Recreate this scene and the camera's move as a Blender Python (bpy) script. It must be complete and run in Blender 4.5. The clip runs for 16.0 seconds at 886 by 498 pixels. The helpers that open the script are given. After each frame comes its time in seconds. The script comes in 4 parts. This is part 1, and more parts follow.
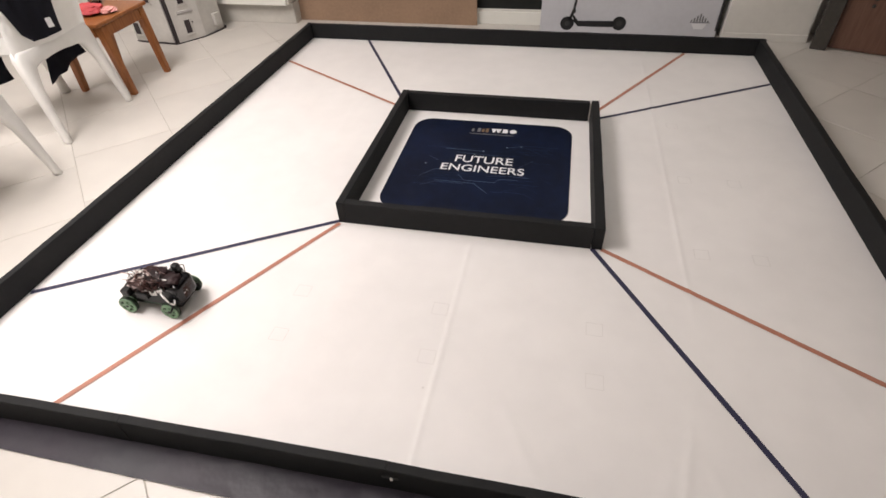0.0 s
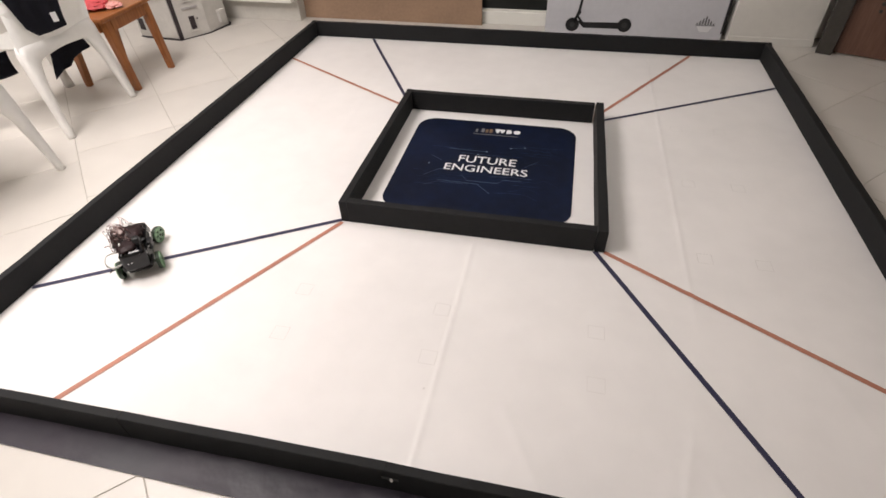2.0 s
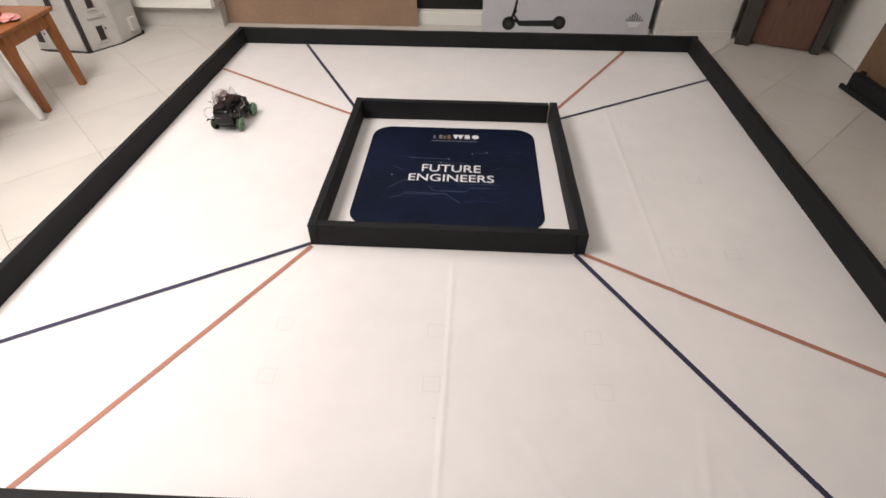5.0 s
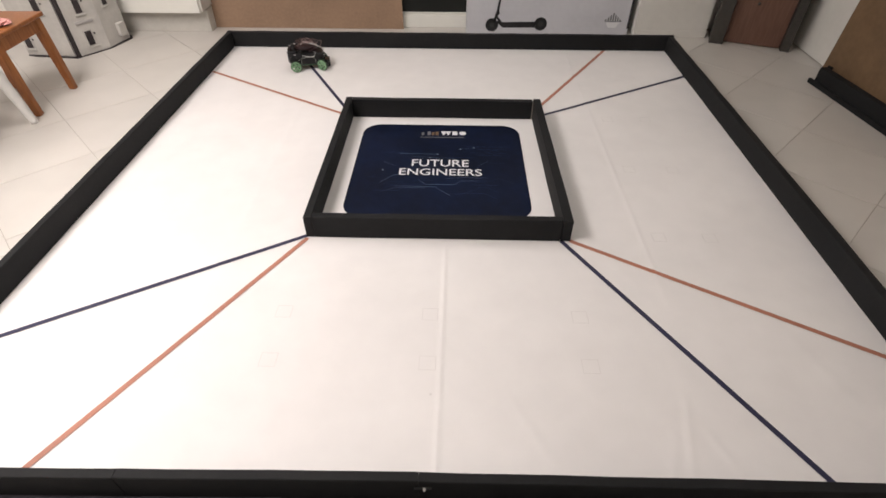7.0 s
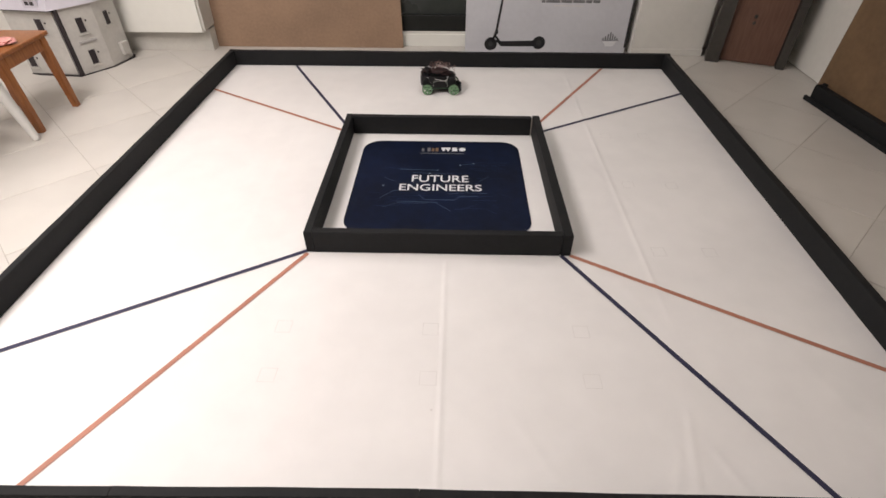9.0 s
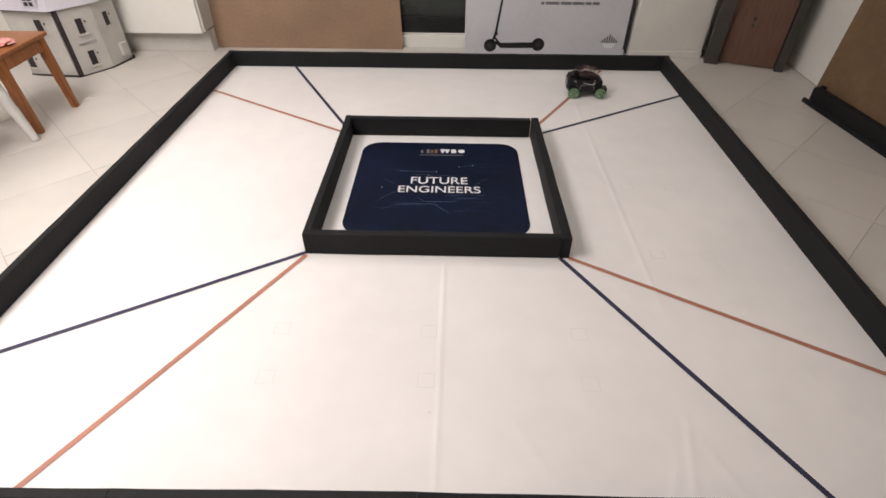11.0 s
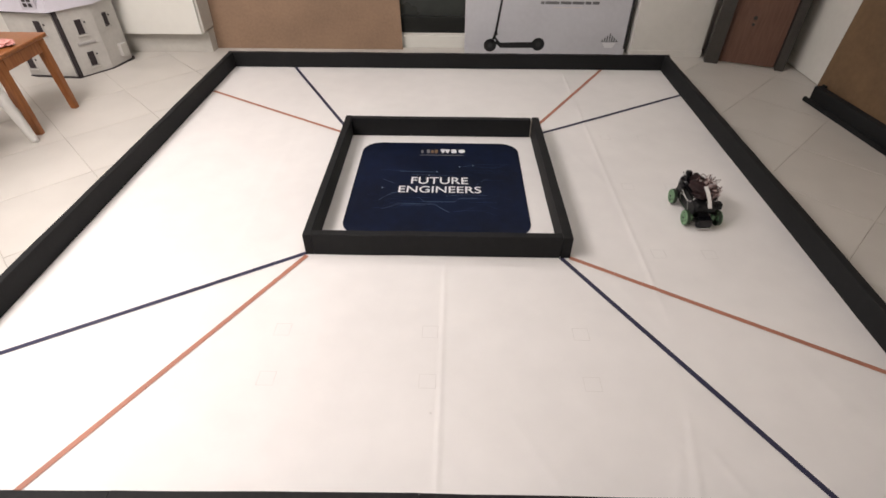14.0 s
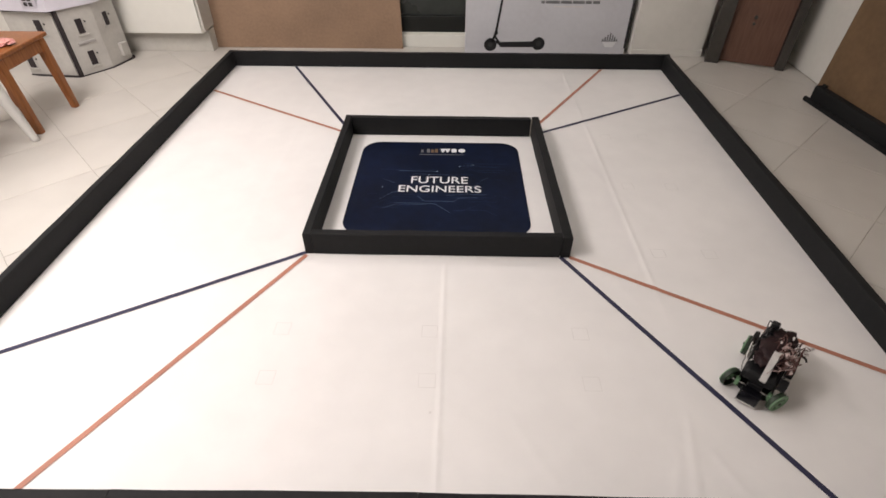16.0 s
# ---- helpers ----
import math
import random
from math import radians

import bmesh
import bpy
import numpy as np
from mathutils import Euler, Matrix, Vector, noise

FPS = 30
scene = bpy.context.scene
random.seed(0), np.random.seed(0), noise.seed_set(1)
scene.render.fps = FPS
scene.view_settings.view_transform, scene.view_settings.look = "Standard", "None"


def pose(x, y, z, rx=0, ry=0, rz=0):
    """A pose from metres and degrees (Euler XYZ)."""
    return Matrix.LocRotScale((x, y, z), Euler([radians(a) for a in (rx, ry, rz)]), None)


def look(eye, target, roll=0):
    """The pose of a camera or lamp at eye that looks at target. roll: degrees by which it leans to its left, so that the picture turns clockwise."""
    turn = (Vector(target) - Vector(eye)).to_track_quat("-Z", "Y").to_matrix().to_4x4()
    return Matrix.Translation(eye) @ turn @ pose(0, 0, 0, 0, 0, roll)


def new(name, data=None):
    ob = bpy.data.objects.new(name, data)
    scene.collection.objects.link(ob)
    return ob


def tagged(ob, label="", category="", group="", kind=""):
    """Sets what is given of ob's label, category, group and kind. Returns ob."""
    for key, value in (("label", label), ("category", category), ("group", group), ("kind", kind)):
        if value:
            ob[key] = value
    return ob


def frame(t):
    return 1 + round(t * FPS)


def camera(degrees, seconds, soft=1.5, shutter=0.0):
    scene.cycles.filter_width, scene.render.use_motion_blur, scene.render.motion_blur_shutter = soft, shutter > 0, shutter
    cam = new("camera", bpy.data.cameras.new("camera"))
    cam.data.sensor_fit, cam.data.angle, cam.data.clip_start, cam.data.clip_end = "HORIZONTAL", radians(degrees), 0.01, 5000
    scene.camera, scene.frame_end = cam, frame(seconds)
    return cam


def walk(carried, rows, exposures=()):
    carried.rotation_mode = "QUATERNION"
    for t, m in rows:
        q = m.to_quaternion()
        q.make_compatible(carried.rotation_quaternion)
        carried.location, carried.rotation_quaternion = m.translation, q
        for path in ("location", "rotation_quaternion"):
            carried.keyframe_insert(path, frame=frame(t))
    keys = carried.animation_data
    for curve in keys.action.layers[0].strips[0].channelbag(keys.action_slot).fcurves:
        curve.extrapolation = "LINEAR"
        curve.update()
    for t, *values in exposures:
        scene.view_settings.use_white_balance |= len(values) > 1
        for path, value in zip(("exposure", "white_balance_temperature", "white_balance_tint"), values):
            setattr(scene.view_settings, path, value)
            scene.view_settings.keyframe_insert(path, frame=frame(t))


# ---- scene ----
cam = camera(80.8, 16.0, 1.6, 0.4)
PATH = [
    (0, (0.327, -2.077, 1.352), (-0.029, -0.625, 0.023), -2.8),
    (0.5, (0.322, -2.076, 1.351), (-0.038, -0.625, 0.022), -2.5),
    (1, (0.322, -2.074, 1.352), (-0.037, -0.624, 0.022), -2.3),
    (1.5, (0.321, -2.076, 1.356), (-0.038, -0.628, 0.024), -2.3),
    (2, (0.32, -2.072, 1.353), (-0.039, -0.623, 0.022), -2.1),
    (2.5, (0.315, -2.071, 1.357), (-0.045, -0.624, 0.024), -2.1),
    (3, (0.283, -2.054, 1.347), (-0.071, -0.605, 0.015), -2.0),
    (3.5, (0.272, -2.009, 1.343), (-0.075, -0.559, 0.01), -1.8),
    (4, (0.199, -1.985, 1.335), (-0.079, -0.52, 0.002), -1.2),
    (4.2, (0.148, -1.981, 1.349), (-0.069, -0.515, 0.006), -1.0),
    (6.3, (0.095, -2.088, 1.377), (0.055, -0.612, 0.028), 0.1),
    (6.5, (0.098, -2.1, 1.367), (0.061, -0.619, 0.023), 0.0),
    (7, (0.093, -2.104, 1.375), (0.057, -0.613, 0.043), 0.1),
    (7.5, (0.092, -2.107, 1.377), (0.057, -0.581, 0.085), 0.2),
    (8, (0.09, -2.11, 1.374), (0.056, -0.578, 0.089), 0.2),
    (8.5, (0.092, -2.111, 1.371), (0.057, -0.578, 0.087), 0.1),
    (9, (0.089, -2.11, 1.367), (0.055, -0.575, 0.085), 0.1),
    (11.5, (0.092, -2.105, 1.373), (0.061, -0.568, 0.094), 0.3),
    (12, (0.091, -2.103, 1.37), (0.061, -0.565, 0.093), 0.3),
    (12.5, (0.093, -2.104, 1.37), (0.061, -0.566, 0.092), 0.2),
    (13, (0.089, -2.104, 1.369), (0.059, -0.565, 0.091), 0.3),
    (13.5, (0.089, -2.104, 1.371), (0.059, -0.567, 0.092), 0.3),
    (14, (0.089, -2.103, 1.368), (0.057, -0.566, 0.089), 0.1),
    (14.5, (0.089, -2.106, 1.368), (0.057, -0.569, 0.089), 0.1),
    (15, (0.09, -2.105, 1.37), (0.057, -0.569, 0.09), 0.1),
    (15.5, (0.09, -2.106, 1.367), (0.058, -0.569, 0.088), 0.1),
    (16, (0.092, -2.103, 1.369), (0.058, -0.568, 0.088), 0.1),
]
walk(cam, [(t, look(eye, target, roll)) for t, eye, target, roll in PATH])

# ---- world and lights ----
world = bpy.data.worlds.new("night")
scene.world = world
world.use_nodes = True
world.node_tree.nodes["Background"].inputs[0].default_value = (0.02, 0.025, 0.04, 1)
world.node_tree.nodes["Background"].inputs[1].default_value = 0.3
scene.view_settings.exposure = 0.0


# square ceiling lamps: two bright ones by the chairs, and an added weaker fill light over the far part of the field
LAMPS_AND_FILL = [((-2.40, -0.25, 2.64), 0.7, 34, (1.0, 0.925, 0.905)), ((-1.78, -1.35, 2.64), 1.0, 66, (1.0, 0.925, 0.905)), ((0.25, 0.85, 2.64), 0.8, 5.8, (0.93, 0.96, 1.0))]
for spot, side, watts, tone in LAMPS_AND_FILL:
    panel_light = bpy.data.lights.new("lamp_and_fill_light", "AREA")
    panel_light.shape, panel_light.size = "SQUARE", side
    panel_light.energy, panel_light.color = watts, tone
    new("lamp_and_fill_light", panel_light).matrix_world = look(spot, (spot[0], spot[1] + 0.05, 0))

# ---- materials ----


def surface(name, base, rough=0.6, var=0.12, scale=6.0, fine=60.0, bump=0.1, bump_scale=180.0, metal=0.0, tint=None, island=0.0, coat=0.0, depth=0.002, spec=0.5):
    """A surface with broad stains, fine grain, uneven gloss and slight relief."""
    m = bpy.data.materials.new(name)
    m.use_nodes = True
    nt = m.node_tree
    nodes, link = nt.nodes, nt.links.new
    b = nodes["Principled BSDF"]
    co = nodes.new("ShaderNodeTexCoord")
    big = nodes.new("ShaderNodeTexNoise")
    big.inputs["Scale"].default_value, big.inputs["Detail"].default_value = scale, 5
    small = nodes.new("ShaderNodeTexNoise")
    small.inputs["Scale"].default_value, small.inputs["Detail"].default_value = fine, 3
    link(co.outputs["Object"], big.inputs["Vector"])
    link(co.outputs["Object"], small.inputs["Vector"])
    add = nodes.new("ShaderNodeMath")
    add.operation = "MULTIPLY_ADD"
    add.inputs[1].default_value = 0.45
    link(small.outputs["Fac"], add.inputs[0])
    link(big.outputs["Fac"], add.inputs[2])
    ramp = nodes.new("ShaderNodeValToRGB")
    dark = tint or tuple(c * (1 - 1.6 * var) for c in base)
    light = tuple(min(1.0, c * (1 + 0.7 * var)) for c in base)
    ramp.color_ramp.elements[0].position, ramp.color_ramp.elements[0].color = 0.45, (*dark, 1)
    ramp.color_ramp.elements[1].position, ramp.color_ramp.elements[1].color = 0.95, (*light, 1)
    link(add.outputs[0], ramp.inputs[0])
    col = ramp.outputs[0]
    if island:
        info = nodes.new("ShaderNodeObjectInfo")
        hsv = nodes.new("ShaderNodeHueSaturation")
        ma = nodes.new("ShaderNodeMapRange")
        ma.inputs["To Min"].default_value, ma.inputs["To Max"].default_value = 1 - island, 1 + island * 0.4
        link(info.outputs["Random"], ma.inputs["Value"])
        link(ma.outputs[0], hsv.inputs["Value"])
        link(col, hsv.inputs["Color"])
        col = hsv.outputs[0]
    link(col, b.inputs["Base Color"])
    rr = nodes.new("ShaderNodeMapRange")
    rr.inputs["To Min"].default_value, rr.inputs["To Max"].default_value = max(0.02, rough - 0.1), min(1, rough + 0.1)
    link(big.outputs["Fac"], rr.inputs["Value"])
    link(rr.outputs[0], b.inputs["Roughness"])
    b.inputs["Metallic"].default_value = metal
    b.inputs["Specular IOR Level"].default_value = spec
    b.inputs["Coat Weight"].default_value = coat
    if bump:
        n3 = nodes.new("ShaderNodeTexNoise")
        n3.inputs["Scale"].default_value, n3.inputs["Detail"].default_value = bump_scale, 4
        link(co.outputs["Object"], n3.inputs["Vector"])
        bp = nodes.new("ShaderNodeBump")
        bp.inputs["Strength"].default_value, bp.inputs["Distance"].default_value = bump, depth
        link(n3.outputs["Fac"], bp.inputs["Height"])
        link(bp.outputs[0], b.inputs["Normal"])
    return m


def wood(name, base, dark, rough=0.45, stretch=(1, 1, 12), scale=7.0):
    m = surface(name, base, rough, 0.15, 3, 40, 0.15, 90)
    nt = m.node_tree
    nodes, link = nt.nodes, nt.links.new
    co = nodes.new("ShaderNodeTexCoord")
    mp = nodes.new("ShaderNodeMapping")
    mp.inputs["Scale"].default_value = (stretch[2] / stretch[0], stretch[2] / stretch[1], 1)
    link(co.outputs["Object"], mp.inputs["Vector"])
    n = nodes.new("ShaderNodeTexNoise")
    n.inputs["Scale"].default_value, n.inputs["Detail"].default_value, n.inputs["Distortion"].default_value = scale, 6, 0.6
    link(mp.outputs[0], n.inputs["Vector"])
    rp = nodes.new("ShaderNodeValToRGB")
    rp.color_ramp.elements[0].position, rp.color_ramp.elements[0].color = 0.35, (*dark, 1)
    rp.color_ramp.elements[1].position, rp.color_ramp.elements[1].color = 0.7, (*base, 1)
    link(n.outputs["Fac"], rp.inputs[0])
    link(rp.outputs[0], nodes["Principled BSDF"].inputs["Base Color"])
    return m


M_MAT = surface("mat_vinyl", (0.80, 0.772, 0.762), 0.62, 0.045, 1.3, 9, 0.05, 300)
M_ORANGE = surface("print_orange", (0.42, 0.178, 0.120), 0.6, 0.08, 5, 60, 0.03)
M_BLUE = surface("print_blue", (0.025, 0.024, 0.062), 0.6, 0.1, 5, 60, 0.03)
M_NAVY = surface("print_navy", (0.0036, 0.0078, 0.0260), 0.5, 0.4, 3, 20, 0.03, spec=0.14)
M_TRACE = surface("print_trace", (0.042, 0.080, 0.155), 0.45, 0.3, 6, 30, 0.0)
M_FAINT = surface("print_faint_trace", (0.018, 0.036, 0.090), 0.5, 0.3, 6, 30, 0.0, spec=0.14)
M_GLINT = surface("print_trace_end", (0.22, 0.28, 0.36), 0.5, 0.2, 6, 30, 0.0)
M_PRINTWHITE = surface("print_white", (0.78, 0.78, 0.80), 0.55, 0.03, 4, 40, 0.0)
M_GREYPRINT = surface("print_grey", (0.685, 0.655, 0.64), 0.6, 0.08, 14, 50, 0.0)
M_BORDER = surface("print_border", (0.021, 0.016, 0.024), 0.47, 0.45, 4, 14, 0.4, 6, spec=0.35, depth=0.02, tint=(0.008, 0.0065, 0.014))
M_BLACK = surface("black_paint", (0.0080, 0.0084, 0.0094), 0.72, 0.3, 4, 40, 0.25, 140, spec=0.3)
M_ENDGRAIN = surface("raw_board_edge", (0.34, 0.31, 0.27), 0.8, 0.2, 20, 90, 0.2)
M_TILE = surface("floor_tile", (0.60, 0.568, 0.528), 0.36, 0.05, 1.1, 7, 0.02, 60, island=0.03)
M_GROUT = surface("grout", (0.49, 0.455, 0.41), 0.9, 0.15, 12, 80, 0.2)
M_WALL = surface("wall_paint", (0.74, 0.72, 0.68), 0.75, 0.05, 1.5, 20, 0.12, 160)
M_CEIL = surface("ceiling_paint", (0.80, 0.79, 0.77), 0.85, 0.03, 1.5, 20, 0.1, 160)
M_CAB = surface("white_lacquer", (0.80, 0.79, 0.74), 0.35, 0.03, 2, 20, 0.02)
M_PLINTH = surface("plinth_grey", (0.55, 0.53, 0.49), 0.6, 0.08, 4, 40, 0.05)
M_KRAFT = surface("brown_board", (0.305, 0.198, 0.130), 0.75, 0.14, 3, 50, 0.15, 120)
M_KRAFT2 = surface("stained_board", (0.175, 0.105, 0.055), 0.65, 0.2, 3.5, 30, 0.15, 120)
M_CARTON = surface("white_carton", (0.60, 0.60, 0.64), 0.6, 0.06, 2.5, 30, 0.06, 90)
M_INK = surface("black_ink", (0.012, 0.012, 0.014), 0.6, 0.2, 10, 40, 0.0)
M_GREYINK = surface("grey_ink", (0.16, 0.16, 0.17), 0.6, 0.15, 10, 40, 0.0)
M_HUB = surface("hub_ink", (0.035, 0.034, 0.036), 0.6, 0.15, 10, 40, 0.0)
M_SHUTTER = surface("dark_glass_panel", (0.035, 0.040, 0.036), 0.3, 0.2, 3, 20, 0.0)
M_FRAME = surface("dark_frame", (0.012, 0.013, 0.012), 0.4, 0.2, 6, 40, 0.05)
M_DOOR = wood("door_wood", (0.165, 0.085, 0.058), (0.12, 0.058, 0.04), 0.5)
M_JAMB = surface("dark_jamb", (0.050, 0.044, 0.038), 0.6, 0.2, 5, 40, 0.1)
M_TABLE = wood("orange_wood", (0.35, 0.135, 0.042), (0.24, 0.08, 0.024), 0.38)
M_CHAIR = surface("white_plastic", (0.81, 0.80, 0.775), 0.34, 0.04, 4, 30, 0.03, 300)
M_CLOTH = surface("black_cloth", (0.0085, 0.0090, 0.0155), 0.9, 0.15, 5, 120, 0.25, 400, spec=0.25)
M_LABEL = surface("white_label", (0.72, 0.72, 0.74), 0.7, 0.05, 30, 100, 0.0)
M_RED = surface("red_cloth", (0.55, 0.07, 0.08), 0.7, 0.25, 20, 120, 0.3, 150)
M_PINK = surface("pink_cloth", (0.70, 0.33, 0.30), 0.7, 0.2, 20, 120, 0.3, 150)
M_TOY = surface("toy_house_card", (0.52, 0.50, 0.47), 0.6, 0.10, 6, 40, 0.05)
M_TOYROOF = surface("toy_house_roof", (0.53, 0.505, 0.56), 0.5, 0.05, 6, 40, 0.05)
M_TOYDARK = surface("toy_house_dark", (0.024, 0.017, 0.020), 0.6, 0.2, 10, 40, 0.05)
M_TOYBAND = surface("toy_house_band", (0.40, 0.38, 0.37), 0.6, 0.15, 10, 40, 0.05)
M_STEEL = surface("bright_steel", (0.75, 0.75, 0.74), 0.22, 0.1, 30, 100, 0.05, metal=1.0)
M_GREEN = surface("green_plastic", (0.160, 0.290, 0.160), 0.42, 0.12, 30, 120, 0.05, 400)
M_DKGREEN = surface("dark_green_plastic", (0.030, 0.085, 0.034), 0.45, 0.15, 30, 120, 0.05, 400)
M_TYRE = surface("dark_green_rubber", (0.014, 0.030, 0.014), 0.55, 0.2, 40, 150, 0.2, 400)
M_BODY = surface("black_plastic", (0.007, 0.007, 0.008), 0.42, 0.2, 30, 120, 0.08, 300, spec=0.3)
M_GLOSS = surface("glossy_black", (0.0045, 0.0045, 0.0065), 0.17, 0.2, 20, 100, 0.12, 60, depth=0.004, spec=0.4)
M_PALE = surface("pale_plug", (0.58, 0.47, 0.45), 0.4, 0.15, 40, 160, 0.0)
M_PCB = surface("dark_board", (0.012, 0.030, 0.020), 0.35, 0.3, 60, 200, 0.2, 600)
M_PACK = surface("wrapped_pack", (0.026, 0.013, 0.014), 0.5, 0.25, 30, 120, 0.15, 200, spec=0.2)
M_WRAP = surface("brown_tape", (0.075, 0.034, 0.030), 0.45, 0.3, 40, 160, 0.2, 250)
M_WIREBROWN = surface("brown_wire", (0.10, 0.040, 0.034), 0.5, 0.2, 60, 200, 0.0)
M_WIREPINK = surface("pale_wire", (0.40, 0.27, 0.25), 0.45, 0.15, 60, 200, 0.0)
M_WIREBLACK = surface("black_wire", (0.012, 0.011, 0.011), 0.4, 0.2, 60, 200, 0.0)
M_WIREGREY = surface("grey_wire", (0.24, 0.24, 0.22), 0.4, 0.15, 60, 200, 0.0)
M_WHITEPL = surface("white_ribbon", (0.74, 0.72, 0.70), 0.35, 0.06, 60, 200, 0.0)


def clear_glass(name, rough=0.02):
    m = bpy.data.materials.new(name)
    m.use_nodes = True
    b = m.node_tree.nodes["Principled BSDF"]
    b.inputs["Transmission Weight"].default_value, b.inputs["Roughness"].default_value = 1.0, rough
    b.inputs["Base Color"].default_value = (0.93, 0.95, 0.94, 1)
    return m


M_GLASS = clear_glass("clear_glass")
M_LAMP = bpy.data.materials.new("lamp_diffuser")
M_LAMP.use_nodes = True
M_LAMP.node_tree.nodes["Principled BSDF"].inputs["Emission Color"].default_value = (1, 0.92, 0.82, 1)
M_LAMP.node_tree.nodes["Principled BSDF"].inputs["Emission Strength"].default_value = 4.0

# ---- mesh helpers ----


def mesh_of(name, bm, material, smooth=False):
    me = bpy.data.meshes.new(name)
    bmesh.ops.recalc_face_normals(bm, faces=bm.faces)
    bm.to_mesh(me)
    bm.free()
    if all(abs(v.co.z) < 0.01 for v in me.vertices) and sum(p.normal.z for p in me.polygons) < -0.1:
        me.flip_normals()
    for mm in material if isinstance(material, (list, tuple)) else (material,):
        me.materials.append(mm)
    if smooth:
        for p in me.polygons:
            p.use_smooth = True
    return me


def part(name, bm, material, parent, label="", smooth=False, at=None):
    ob = new(name, mesh_of(name, bm, material, smooth))
    ob.parent = parent
    if at is not None:
        ob.matrix_basis = at
    return tagged(ob, label)


def thing(name, bm, material, label, category, group="", kind="", smooth=False, at=None):
    ob = new(name, mesh_of(name, bm, material, smooth))
    if at is not None:
        ob.matrix_basis = at
    return tagged(ob, label, category, group, kind)


def empty(name, at, label, category, group="", kind=""):
    ob = new(name)
    ob.empty_display_size = 0.05
    ob.matrix_basis = at
    return tagged(ob, label, category, group, kind)


def box(x0, x1, y0, y1, z0, z1, bevel=0.0, bm=None, m=None, seg=2):
    bm = bm or bmesh.new()
    vs = bmesh.ops.create_cube(bm, size=1.0)["verts"]
    bmesh.ops.transform(bm, verts=vs, matrix=Matrix.LocRotScale(((x0 + x1) / 2, (y0 + y1) / 2, (z0 + z1) / 2), None, (x1 - x0, y1 - y0, z1 - z0)))
    if bevel:
        es = list({e for v in vs for e in v.link_edges})
        r = bmesh.ops.bevel(bm, geom=es, offset=bevel, segments=seg, affect="EDGES", profile=0.5)
        vs = list({v for f in r["faces"] for v in f.verts} | {v for v in vs if v.is_valid})
    if m is not None:
        bmesh.ops.transform(bm, verts=vs, matrix=m)
    return bm


def prism(poly, z0, z1, bm=None):
    """A flat polygon, counter-clockwise in x and y, raised from z0 to z1."""
    bm = bm or bmesh.new()
    lo = [bm.verts.new((x, y, z0)) for x, y in poly]
    hi = [bm.verts.new((x, y, z1)) for x, y in poly]
    n = len(poly)
    bm.faces.new(hi)
    bm.faces.new(lo[::-1])
    for i in range(n):
        bm.faces.new((lo[i], lo[(i + 1) % n], hi[(i + 1) % n], hi[i]))
    return bm


def tube(pts, r, n=6, bm=None, smooth_steps=4, taper=1.0):
    """A round wire or rod through the given points."""
    bm = bm or bmesh.new()
    p = [Vector(q) for q in pts]
    if smooth_steps > 1 and len(p) > 2:
        q = []
        for i in range(len(p) - 1):
            a, b, c, d = p[max(i - 1, 0)], p[i], p[i + 1], p[min(i + 2, len(p) - 1)]
            for k in range(smooth_steps):
                u = k / smooth_steps
                q.append(0.5 * (2 * b + (c - a) * u + (2 * a - 5 * b + 4 * c - d) * u * u + (3 * b - a - 3 * c + d) * u ** 3))
        p = q + [p[-1]]
    rings, ref = [], Vector((0.3, 0.2, 1)).normalized()
    for i, c in enumerate(p):
        d = (p[min(i + 1, len(p) - 1)] - p[max(i - 1, 0)]).normalized()
        u = d.cross(ref)
        if u.length < 0.05:
            u = d.cross(Vector((1, 0, 0)))
        u.normalize()
        v = d.cross(u)
        rr = r * (1 + (taper - 1) * i / max(1, len(p) - 1))
        rings.append([bm.verts.new(c + rr * (math.cos(2 * math.pi * k / n) * u + math.sin(2 * math.pi * k / n) * v)) for k in range(n)])
    for a, b in zip(rings, rings[1:]):
        for k in range(n):
            bm.faces.new((a[k], a[(k + 1) % n], b[(k + 1) % n], b[k]))
    bm.faces.new(rings[0][::-1])
    bm.faces.new(rings[-1])
    return bm


def lathe(profile, n=24, axis="z", bm=None):
    """Rounds (radius, height) pairs about an axis."""
    bm = bm or bmesh.new()
    rings = []
    for r, h in profile:
        ring = []
        for k in range(n):
            a = 2 * math.pi * k / n
            c, s = r * math.cos(a), r * math.sin(a)
            ring.append(bm.verts.new((c, s, h) if axis == "z" else (c, h, s) if axis == "y" else (h, c, s)))
        rings.append(ring)
    for a, b in zip(rings, rings[1:]):
        for k in range(n):
            bm.faces.new((a[k], a[(k + 1) % n], b[(k + 1) % n], b[k]))
    bm.faces.new(rings[0][::-1])
    bm.faces.new(rings[-1])
    return bm


